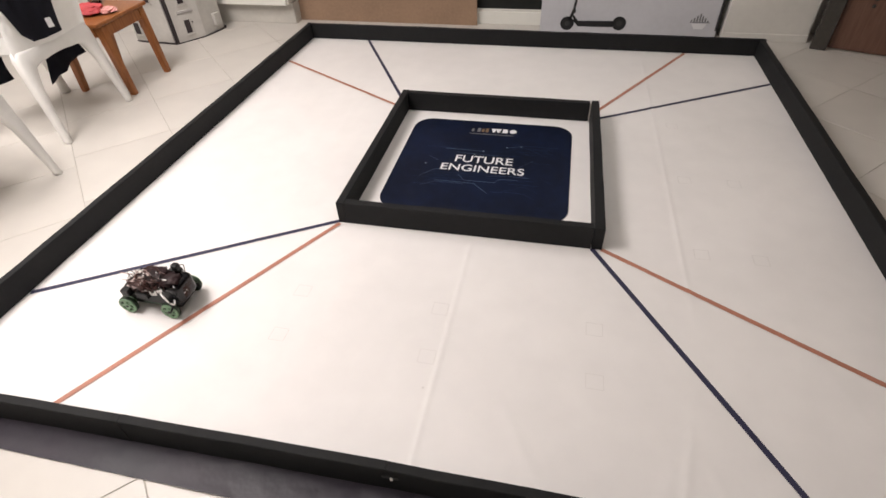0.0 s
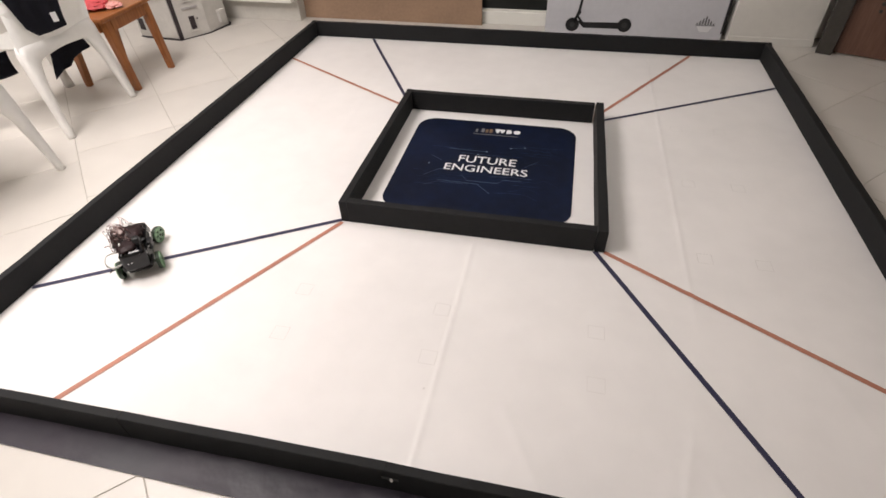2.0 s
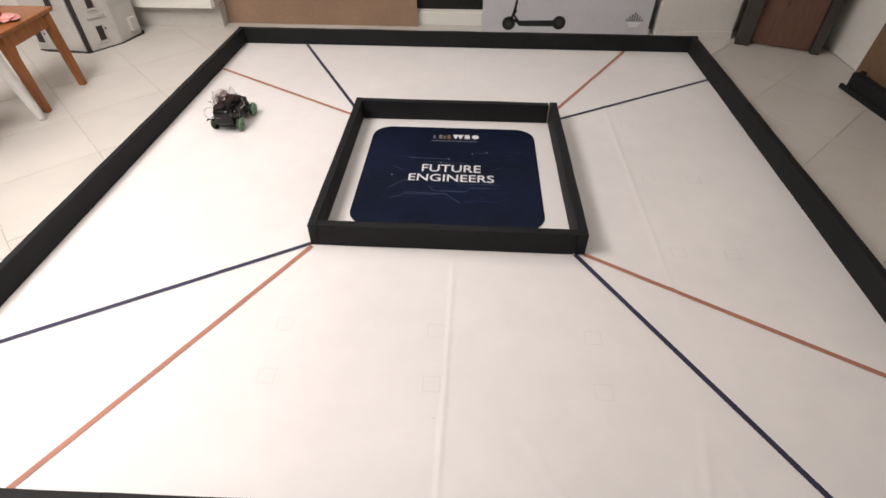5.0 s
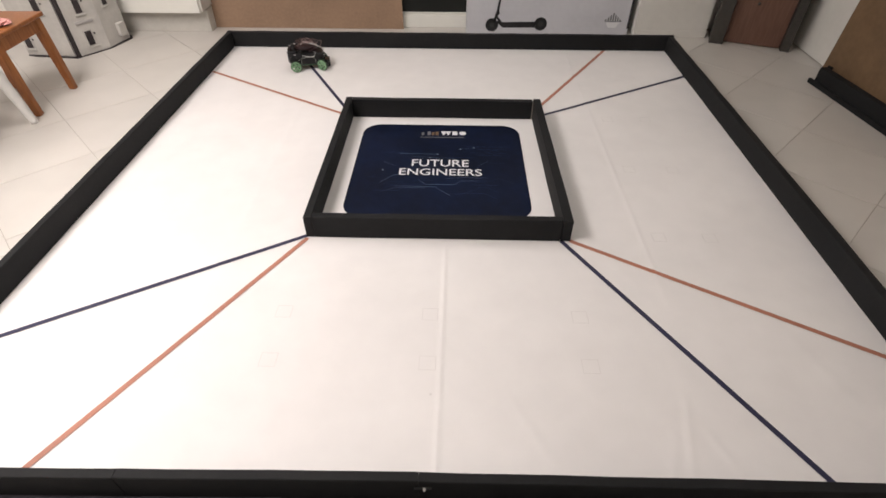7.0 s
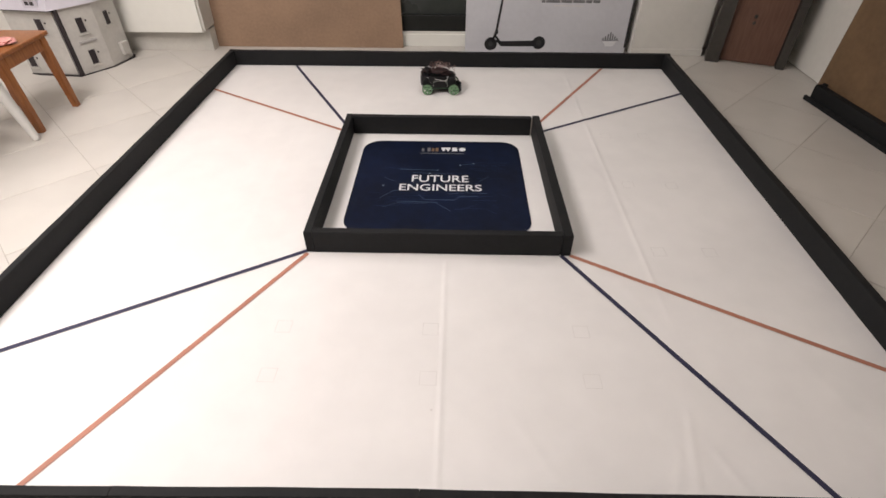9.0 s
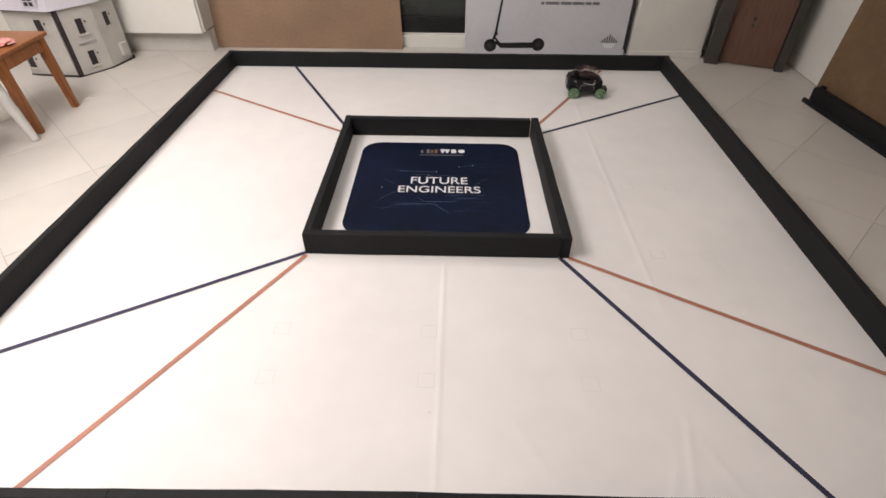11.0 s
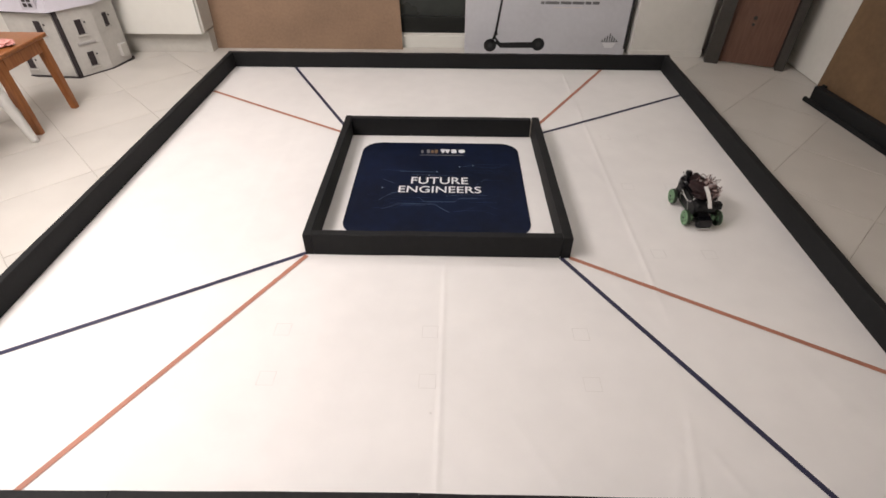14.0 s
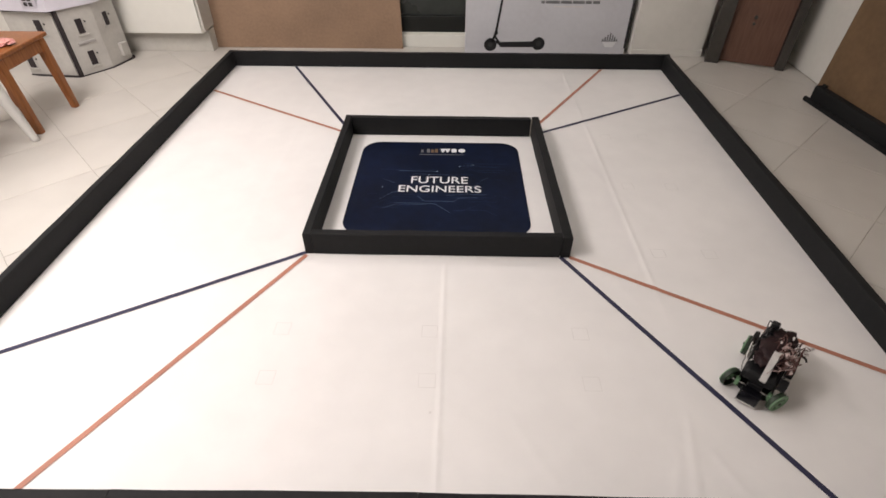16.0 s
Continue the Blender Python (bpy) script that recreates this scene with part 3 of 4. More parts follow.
# door in the far corner, set at an angle
door = empty("door_1", pose(1.905, 1.725, FLOOR_Z, 0, 0, -21), "closed brown wooden door between dark jambs", "door", kind="structure")
part("leaf", box(0.095, 0.456, 0.035, 0.075, 0.006, 2.02, 0.003), M_DOOR, door, "plain brown wooden leaf")
part("jamb", box(0.0, 0.09, -0.02, 0.10, 0, 2.08, 0.004), M_JAMB, door, "dark jamb")
part("jamb", box(0.460, 0.516, -0.005, 0.10, 0, 2.08, 0.004), M_JAMB, door, "dark jamb")
part("head", box(0.09, 0.460, -0.005, 0.10, 2.022, 2.08, 0.003), M_JAMB, door)
for z, r in ((0.318, 0.013), (0.276, 0.010)):
    rose = part("lock_rose", lathe([(r, 0.0), (r, -0.006), (r - 0.003, -0.008)], 16, "y"), M_JAMB, door, "small dark round lock rose", at=pose(0.235, 0.034, z))
    part("keyhole", box(-0.002, 0.002, -0.0100, -0.0078, -0.004, 0.004), M_FRAME, rose)

# spare black plank and stained board by the east wall
spare = empty("spare_plank", pose(2.300, 1.035, FLOOR_Z, 0, 0, -83.3), "black painted plank lying on edge before a brown board", "plank")
part("plank", box(0, 1.6, 0.0, 0.045, 0.0, 0.105, 0.004), M_BLACK, spare)
part("batten", box(-0.03, 1.5, -0.018, -0.001, 0.0, 0.028, 0.003), M_BLACK, spare)
part("block", box(-0.004, 0.03, 0.046, 0.062, 0.0, 0.112, 0.004), M_BLACK, spare)
thing("stained_board", prism([(0, 0), (1.7, 0), (1.7, 1.15), (0, 1.15)], -0.012, 0), M_KRAFT2, "large brown board with darker stains leaning on the wall", "board",
      at=Matrix.Translation((2.375, 1.13, FLOOR_Z + 0.001)) @ pose(0, 0, 0, 0, 0, -88.0) @ pose(0, 0, 0, 86.4) )

# ---- low table ----
TZ = 0.43
table = empty("low_table", pose(-2.395, 0.672, FLOOR_Z), "low orange-brown wooden table with square tapered legs", "table")
part("tabletop", box(-0.172, 0.172, -0.222, 0.222, TZ - 0.022, TZ, 0.005), M_TABLE, table)
for sx in (-1, 1):
    for sy in (-1, 1):
        bm = bmesh.new()
        lo = [bm.verts.new((sx * 0.176 + dx * 0.0175, sy * 0.172 + dy * 0.0175, 0)) for dx, dy in ((-1, -1), (1, -1), (1, 1), (-1, 1))]
        hi = [bm.verts.new((sx * 0.140 + dx * 0.0235, sy * 0.172 + dy * 0.0235, TZ - 0.023)) for dx, dy in ((-1, -1), (1, -1), (1, 1), (-1, 1))]
        bm.faces.new(lo[::-1]), bm.faces.new(hi)
        for k in range(4):
            bm.faces.new((lo[k], lo[(k + 1) % 4], hi[(k + 1) % 4], hi[k]))
        bmesh.ops.bevel(bm, geom=list(bm.edges), offset=0.003, segments=2, affect="EDGES")
        part("leg", bm, M_TABLE, table)
for sy in (-1, 1):
    part("apron", box(-0.112, 0.112, sy * 0.186 - 0.009, sy * 0.186 + 0.009, TZ - 0.085, TZ - 0.024, 0.002), M_TABLE, table)
    part("apron", box(sy * 0.154 - 0.009, sy * 0.154 + 0.009, -0.146, 0.146, TZ - 0.085, TZ - 0.024, 0.002), M_TABLE, table)


def crumple(cx, cy, cz, rx, ry, rz, seed, sub=3, rough=0.35):
    bm = bmesh.new()
    bmesh.ops.create_icosphere(bm, subdivisions=sub, radius=1.0)
    for v in bm.verts:
        d = 1 + rough * noise.noise(v.co * 2.3 + Vector((seed, 0, 0))) + 0.5 * rough * noise.noise(v.co * 6 + Vector((0, seed, 0)))
        v.co = Vector((cx + v.co.x * rx * d, cy + v.co.y * ry * d, max(cz, cz + rz + v.co.z * rz * d)))
    return bm


TOPZ = FLOOR_Z + TZ
thing("red_cloth", crumple(-2.40, 0.62, TOPZ, 0.09, 0.07, 0.028, 2.0), M_RED, "crumpled red cloth lying on the low table", "cloth")
thing("pink_cloth", crumple(-2.30, 0.66, TOPZ, 0.05, 0.05, 0.016, 5.0), M_PINK, "crumpled pink cloth lying on the low table", "cloth")
jar = empty("glass_jar", pose(-2.50, 0.80, TOPZ), "small clear glass jar on the low table", "jar")
part("glass", lathe([(0.030, 0.0), (0.036, 0.006), (0.036, 0.07), (0.028, 0.085), (0.028, 0.098), (0.025, 0.098), (0.025, 0.084), (0.033, 0.068), (0.033, 0.008), (0.0, 0.006)], 24), M_GLASS, jar, smooth=True)

# ---- white plastic chairs ----


def skin(bm, secs):
    """Closes a row of like sections into one solid."""
    n = len(secs[0])
    for a, b in zip(secs, secs[1:]):
        for q in range(n):
            bm.faces.new((a[q], a[(q + 1) % n], b[(q + 1) % n], b[q]))
    bm.faces.new(secs[0]), bm.faces.new(secs[-1][::-1])


def make_chair(at, label):
    """A stacking chair that faces its own +x, the front edge of the seat at x = 0."""
    ch = empty("plastic_chair", at, label, "chair", "white stacking chairs")
    SZ, D, W = 0.445, 0.42, 0.23
    bm = bmesh.new()
    n, rows = 12, []
    for j in range(n + 1):
        y = -W + 2 * W * j / n
        row = []
        for i in range(n + 1):
            x = -D * (1 - i / n)
            u, v = i / n, abs(2 * j / n - 1)
            z = SZ - 0.022 * (1 - v ** 3) * math.sin(math.pi * min(1, u * 0.95 + 0.03)) - 0.030 * max(0, u - 0.85) / 0.15
            row.append(bm.verts.new((x, y * (1 - 0.10 * (1 - u)), z)))
        rows.append(row)
    for j in range(n):
        for i in range(n):
            bm.faces.new((rows[j][i], rows[j][i + 1], rows[j + 1][i + 1], rows[j + 1][i]))
    bmesh.ops.solidify(bm, geom=list(bm.faces), thickness=0.006)
    part("seat", bm, M_CHAIR, ch, smooth=True)
    for sy in (-1, 1):
        # front leg: a folded, tapering channel that splays out
        secs, bm = [], bmesh.new()
        for k in range(7):
            u = k / 6
            cx, cy, z = -0.03 + 0.06 * u, sy * (W - 0.005 + 0.09 * u), (SZ - 0.012) * (1 - u)
            w, d = 0.034 - 0.012 * u + 0.004 * (k == 6), 0.030 - 0.010 * u + 0.004 * (k == 6)
            secs.append([bm.verts.new((cx + a * d, cy + b * w, z)) for a, b in ((-1, -0.4), (-0.5, -1), (0.5, -1), (1, -0.4), (1, 0.6), (0.4, 1), (-0.4, 1), (-1, 0.6))])
        skin(bm, secs)
        part("front_leg", bm, M_CHAIR, ch, smooth=True)
    # rear legs and the rim under the backrest: one moulded arch
    half = [((0.268, 0.0), (0.236, 0.0)), ((0.266, 0.02), (0.236, 0.02)), ((0.260, 0.14), (0.222, 0.14)), ((0.254, 0.28), (0.204, 0.27)), ((0.250, 0.36), (0.180, 0.345)),
            ((0.246, 0.43), (0.164, 0.374)), ((0.232, 0.466), (0.130, 0.386)), ((0.150, 0.472), (0.080, 0.390)), ((0.075, 0.472), (0.040, 0.394)), ((0.0, 0.473), (0.0, 0.395))]
    arch = half + [((-o[0], o[1]), (-i[0], i[1])) for o, i in half[-2::-1]]
    secs, bm = [], bmesh.new()
    for (oy, oz), (iy, iz) in arch:
        mid = -D - 0.056 + 0.058 * min(1.0, oz / 0.45)
        d = 0.017 + 0.013 * min(1.0, oz / 0.45)
        secs.append([bm.verts.new((mid + f * d, oy + (iy - oy) * g, oz + (iz - oz) * g)) for f, g in ((-1, 0.16), (-0.6, 0), (0.6, 0), (1, 0.16), (1, 0.84), (0.6, 1), (-0.6, 1), (-1, 0.84))])
    skin(bm, secs)
    part("rear_frame", bm, M_CHAIR, ch, "moulded arch of the two rear legs", smooth=True)
    part("apron", box(-0.022, -0.004, -W + 0.01, W - 0.01, SZ - 0.075, SZ - 0.032, 0.006), M_CHAIR, ch)
    bm = bmesh.new()
    rows = []
    for j in range(9):
        u = j / 8
        rows.append([bm.verts.new((-D - 0.07 * u - 0.02 * (1 - (k / 4 - 1) ** 2), (k / 4 - 1) * (W + 0.012 + 0.02 * u - 0.03 * max(0, u - 0.8)), SZ - 0.045 + 0.46 * u)) for k in range(9)])
    for a, b in zip(rows, rows[1:]):
        for k in range(8):
            bm.faces.new((a[k], a[k + 1], b[k + 1], b[k]))
    bmesh.ops.solidify(bm, geom=list(bm.faces), thickness=0.006)
    part("backrest", bm, M_CHAIR, ch, smooth=True)
    return ch


make_chair(pose(-2.668, 0.160, FLOOR_Z, 0, 0, 180), "white plastic stacking chair with a black garment over its back")
make_chair(pose(-2.485, -0.635, FLOOR_Z, 0, 0, 182), "white plastic stacking chair standing beside the first")
# garment over the back, one sleeve hanging down below the seat
garment = empty("black_garment", pose(-2.668, 0.160, FLOOR_Z, 0, 0, 180), "black garment with a white label thrown over a chair", "garment")


def cloth(rows):
    bm = bmesh.new()
    vs = [[bm.verts.new(p) for p in r] for r in rows]
    for a, b in zip(vs, vs[1:]):
        for k in range(len(a) - 1):
            bm.faces.new((a[k], a[k + 1], b[k + 1], b[k]))
    bmesh.ops.solidify(bm, geom=list(bm.faces), thickness=0.010)
    bmesh.ops.subdivide_edges(bm, edges=list(bm.edges), cuts=1, use_grid_fill=True, smooth=0.6)
    return bm


rows = []
for i in range(12):
    u = i / 11
    row = []
    for k in range(9):
        side = k / 8
        gz = 0.486 + 0.39 * u + (1 - u) * (0.25 * max(0, side - 0.70) / 0.30 + 0.012 * max(0, side - 0.4) / 0.6)
        gy = -0.052 + 0.296 * side + 0.012 * u + 0.006 * math.sin(9 * u + k)
        gx = -0.42 - 0.07 * (gz - 0.40) / 0.46 - 0.02 * (1 - (gy / 0.21) ** 2) - 0.016 - 0.005 * math.sin(3 * k + 6 * u)
        row.append((gx, gy, gz))
    rows.append(row)
part("body", cloth(rows), M_CLOTH, garment, smooth=True)
rows = []
for i in range(6):
    u = i / 5
    rows.append([(-0.25 + 0.012 * math.sin(4 * u + 2 * k), -0.300 + 0.235 * k / 5 + 0.012 * u * (k - 2), 0.404 - (0.135 + 0.075 * k / 5 + 0.010 * math.sin(2.6 * k + 1)) * u) for k in range(6)])
part("sleeve", cloth(rows), M_CLOTH, garment, smooth=True)
rows = [[(-0.045 + 0.010 * math.sin(3 * u + k), 0.005 + 0.21 * k / 5, 0.350 - (0.125 - 0.004 * k) * u) for k in range(6)] for u in (0, 0.25, 0.5, 0.75, 1)]
part("tail", cloth(rows), M_CLOTH, garment, smooth=True)
part("label", box(-0.0015, 0.0015, -0.016, 0.016, -0.022, 0.022, 0.0005), M_LABEL, garment, "white sewn label", at=pose(-0.4920, 0.018, 0.548, 8, 9, 0))
thing("dark_bag", crumple(-2.31, -0.65, FLOOR_Z + 0.438, 0.11, 0.11, 0.05, 8.0), M_CLOTH, "dark cloth bag lying on a chair seat", "bag", smooth=True)

# ---- toy house ----
house = empty("toy_house", pose(-2.44, 1.305, FLOOR_Z), "white toy house with dark windows and a lilac roof", "toy house")
A1, A2 = Vector((0.118, 0.164, 0)), Vector((-0.35, 0.03, 0))
HH = 0.425


def house_wall(o, d, wall_name):
    ln = d.length
    ang = math.degrees(math.atan2(d.y, d.x))
    at = Matrix.Translation(o) @ pose(0, 0, 0, 0, 0, ang)
    w = part(wall_name, box(0, ln, 0, 0.015, 0.006, HH, 0.002), M_TOY, house, at=at)
    return w, ln


w1, l1 = house_wall(Vector((0.012, 0.012, 0)), A1, "wall")
w2, l2 = house_wall(Vector((-0.012, 0.004, 0)) + A2, -A2 * 0.96, "wall")
part("corner_post", box(-0.012, 0.012, -0.006, 0.018, 0, HH, 0.003), M_TOYDARK, house, "black corner post")
o3 = Vector((0.012, 0.012, 0)) + A1
w3 = part("wall", box(0, 0.20, 0, 0.015, 0.006, HH, 0.003), M_TOY, house, at=Matrix.Translation(o3) @ pose(0, 0, 0, 0, 0, 78))
part("base", prism([(-0.365, 0.03), (-0.30, 0.010), (0.0, -0.012), (0.136, 0.176), (0.188, 0.37), (0.16, 0.42), (-0.33, 0.40)], 0, 0.005), M_TOYDARK, house, "dark base board")


def house_window(wob, x, z, w, h, fy):
    fr = part("window", box(x - w / 2 - 0.008, x + w / 2 + 0.008, fy - 0.004, fy - 0.001, z - 0.006, z + h + 0.006, 0.001), M_TOY, wob)
    part("pane", box(x - w / 2, x + w / 2, fy - 0.0065, fy - 0.0045, z, z + h), M_TOYDARK, fr, "dark pane")
    part("sill", box(x - w / 2 - 0.012, x + w / 2 + 0.014, fy - 0.010, fy - 0.001, z - 0.016, z - 0.007, 0.001), M_TOY, fr)
    part("ornament", box(x + w / 2 + 0.014, x + w / 2 + 0.025, fy - 0.005, fy - 0.001, z + h - 0.030, z + h - 0.018, 0.002), M_TOYDARK, fr, "small dark ornament")


for x, z in ((0.096, 0.058), (0.098, 0.262)):
    house_window(w1, x, z, 0.040, 0.090, 0.0)
for x, z in ((0.045, 0.055), (0.222, 0.285)):
    house_window(w2, x, z, 0.045, 0.08, 0.0)
house_window(w3, 0.090, 0.265, 0.036, 0.085, 0.0)
part("porch_box", box(0.105, 0.165, -0.030, -0.001, 0.050, 0.135, 0.004), M_TOY, w3, "small white projecting box")
part("eave", box(-0.36, 0.0, -0.016, -0.004, HH - 0.010, HH - 0.001, 0.001), M_TOYDARK, house, at=pose(0, 0, 0, 0, 0, -4.9))
part("band", box(0.045, 0.160, -0.008, -0.001, 0.196, 0.214, 0.003), M_TOYBAND, w1, "pale grey moulded band")
bm = bmesh.new()
rp = [(-0.39, 0.0), (-0.01, -0.045), (0.160, 0.174), (0.215, 0.45), (-0.35, 0.46)]
lo = [bm.verts.new((x, y, HH + 0.002)) for x, y in rp]
hi = [bm.verts.new((-0.07 + (x + 0.07) * 0.45, 0.22 + (y - 0.22) * 0.45, HH + 0.24)) for x, y in rp]
bm.faces.new(lo[::-1]), bm.faces.new(hi)
for k in range(5):
    bm.faces.new((lo[k], lo[(k + 1) % 5], hi[(k + 1) % 5], hi[k]))
roof = part("roof", bm, M_TOYROOF, house, "lilac-white sloping roof")
dorm = part("dormer", box(-0.05, 0.05, -0.01, 0.06, 0, 0.09, 0.002), M_TOYROOF, roof, at=pose(-0.115, -0.014, HH + 0.012, 0, 0, -6))
for px in (-0.017, 0.017):
    for pz in (0.020, 0.050):
        part("pane", box(px - 0.012, px + 0.012, -0.0125, -0.0103, pz, pz + 0.022), M_TOYDARK, dorm, "dark pane")

# ---- model car ----
CAR_ROWS = [
    (0.0, -0.970, -1.038, 180), (0.5, -1.036, -1.040, 180), (1.0, -1.050, -1.037, 179), (1.25, -1.065, -1.032, 175), (1.5, -1.097, -1.007, 163), (1.75, -1.150, -0.945, 147),
    (2.0, -1.186, -0.871, 127), (2.25, -1.197, -0.775, 105), (2.5, -1.195, -0.676, 90), (3.0, -1.186, -0.466, 87), (3.5, -1.173, -0.235, 87), (4.0, -1.171, -0.011, 86), (4.2, -1.165, 0.075, 86),
    (5.0, -1.140, 0.445, 86), (5.7, -1.118, 0.770, 85), (6.3, -1.097, 1.030, 77), (6.5, -1.037, 1.096, 53), (6.75, -0.950, 1.165, 30), (7.0, -0.851, 1.190, 12), (7.5, -0.655, 1.140, -7), (8.0, -0.435, 1.122, -2),
    (8.5, -0.204, 1.122, 0), (9.0, 0.002, 1.120, 0), (9.8, 0.370, 1.118, 0), (10.6, 0.735, 1.120, 0), (11.3, 1.045, 1.095, -8), (11.5, 1.100, 1.035, -28), (11.75, 1.150, 0.925, -60),
    (12.0, 1.165, 0.795, -82), (12.5, 1.160, 0.545, -87), (13.0, 1.166, 0.310, -88), (13.5, 1.169, 0.070, -89), (14.0, 1.166, -0.180, -89), (14.5, 1.167, -0.413, -89), (15.0, 1.172, -0.655, -89),
    (15.5, 1.172, -0.893, -88), (15.75, 1.138, -0.992, -108), (16.0, 1.064, -1.078, -130)]
R = 0.034
car = empty("model_car", pose(CAR_ROWS[0][1], CAR_ROWS[0][2], 0.001, 0, 0, CAR_ROWS[0][3]), "small black self-built model car with green wheels and loose wires", "model car")


def make_wheel(x, y, out):
    wob = new("wheel")
    wob.parent = car
    wob.matrix_basis = pose(x, y, R)
    tagged(wob, "green spoked wheel with a thin dark tyre")
    s = out
    n = 40
    bm = bmesh.new()
    prof = [(R - 0.0042, -s * 0.004), (R - 0.001, -s * 0.004), (R, -s * 0.002), (R, s * 0.007), (R - 0.001, s * 0.009), (R - 0.0042, s * 0.009)]
    rings = [[bm.verts.new((r * math.cos(2 * math.pi * k / n), yy, r * math.sin(2 * math.pi * k / n))) for k in range(n)] for r, yy in prof]
    for q in range(6):
        a, b = rings[q], rings[(q + 1) % 6]
        for k in range(n):
            bm.faces.new((a[k], a[(k + 1) % n], b[(k + 1) % n], b[k]))
    part("tyre", bm, M_TYRE, wob)
    bm = bmesh.new()
    # rim ring
    for r0, r1, y0, y1 in ((R - 0.0105, R - 0.0022, s * 0.0092, s * 0.0125), (0.005, 0.0125, s * 0.002, s * 0.0135)):
        rings = [[bm.verts.new((r * math.cos(2 * math.pi * k / n), yy, r * math.sin(2 * math.pi * k / n))) for k in range(n)] for r, yy in ((r0, y0), (r0, y1), (r1, y1), (r1, y0))]
        for q in range(4):
            a, b = rings[q], rings[(q + 1) % 4]
            for k in range(n):
                bm.faces.new((a[k], a[(k + 1) % n], b[(k + 1) % n], b[k]))
    part("rim", bm, M_GREEN, wob)
    for k in range(5):
        part("spoke", box(0.010, R - 0.009, min(s * 0.007, s * 0.0115), max(s * 0.007, s * 0.0115), -0.0058, 0.0058, 0.0008), M_GREEN, wob, at=pose(0, 0, 0, 0, 72 * k, 0))
    bm = bmesh.new()
    rings = [[bm.verts.new((r * math.cos(2 * math.pi * k / n), yy, r * math.sin(2 * math.pi * k / n))) for k in range(n)] for r, yy in ((R - 0.0095, s * 0.0045), (R - 0.0095, s * 0.0085), (R - 0.0044, s * 0.0085), (R - 0.0044, s * 0.0045))]
    for q in range(4):
        a, b = rings[q], rings[(q + 1) % 4]
        for k in range(n):
            bm.faces.new((a[k], a[(k + 1) % n], b[(k + 1) % n], b[k]))
    for k in range(5):
        box(0.0, R - 0.009, min(s * 0.0045, s * 0.0066), max(s * 0.0045, s * 0.0066), -0.0062, 0.0062, 0.0, bm, pose(0, 0, 0, 0, 72 * k, 0))
    part("inner_rim", bm, M_BODY, wob, "black inner face of the wheel")
    part("hub_cap", lathe([(0.0048, s * 0.008), (0.0048, s * 0.0155), (0.003, s * 0.0165)], 12, "y"), M_FRAME, wob)
    return wob


WHEELS = [(make_wheel(x, y, 1 if y > 0 else -1), x, y) for x in (-0.083, 0.083) for y in (-0.064, 0.064)]
part("chassis_plate", prism(rounded(-0.108, 0.104, -0.044, 0.044, 0.018, 5), 0.026, 0.031), M_BODY, car)
part("green_tray", prism(rounded(-0.100, 0.050, -0.046, 0.046, 0.012, 4), 0.0315, 0.040), M_DKGREEN, car, "dark green printed tray")
part("rear_axle", tube([(-0.083, -0.060, R), (-0.083, 0.060, R)], 0.003, 8), M_STEEL, car)
part("front_axle", tube([(0.083, -0.060, R), (0.083, 0.060, R)], 0.003, 8), M_STEEL, car)
for sx, sy in ((-1, -1), (-1, 1)):
    part("gear_motor", box(sx * 0.083 - 0.032, sx * 0.083 + 0.012, sy * 0.040 - 0.011, sy * 0.040 + 0.011, 0.0405, 0.062, 0.003), M_BODY, car)
part("steering_servo", box(0.045, 0.085, -0.012, 0.012, 0.0315, 0.062, 0.002), M_BODY, car)
for sy in (-1, 1):
    part("knuckle", box(0.073, 0.093, sy * 0.046 - 0.006, sy * 0.046 + 0.006, 0.022, 0.046, 0.002), M_GREEN, car)
    bm = bmesh.new()
    prof = [(-0.104, 0.036), (-0.112, 0.070), (-0.092, 0.104), (0.030, 0.106), (0.078, 0.090), (0.096, 0.060), (0.060, 0.038)]
    a = [bm.verts.new((x, sy * 0.0475, z)) for x, z in prof]
    b = [bm.verts.new((x, sy * (0.0475 - 0.003), z)) for x, z in prof]
    bm.faces.new(a), bm.faces.new(b[::-1])
    for k in range(7):
        bm.faces.new((a[k], b[k], b[(k + 1) % 7], a[(k + 1) % 7]))
    part("side_panel", bm, M_BODY, car, "glossy black side panel")
part("battery_pack", box(-0.128, -0.063, -0.0465, 0.0465, 0.0405, 0.126, 0.020, seg=5), M_GLOSS, car, "shrink-wrapped black battery pack")
part("upper_deck", prism(rounded(-0.060, 0.045, -0.043, 0.043, 0.01, 4), 0.1070, 0.1100), M_BODY, car)
part("controller_board", box(-0.062, -0.005, -0.030, 0.026, 0.1125, 0.115, 0.0005), M_PCB, car, "dark controller board")
for x, y, w, d, h in ((-0.050, -0.015, 0.018, 0.014, 0.010), (-0.035, 0.008, 0.016, 0.016, 0.004), (-0.015, -0.020, 0.010, 0.014, 0.012), (-0.048, 0.016, 0.020, 0.008, 0.009)):
    part("connector", box(x - w / 2, x + w / 2, y - d / 2, y + d / 2, 0.1152, 0.1152 + h, 0.0008), M_FRAME, car)
part("driver_board", box(0.002, 0.042, -0.026, 0.018, 0.1102, 0.1132, 0.0005), M_PACK, car)
part("heat_sink", box(0.012, 0.030, -0.012, 0.004, 0.1134, 0.124, 0.001), M_FRAME, car)
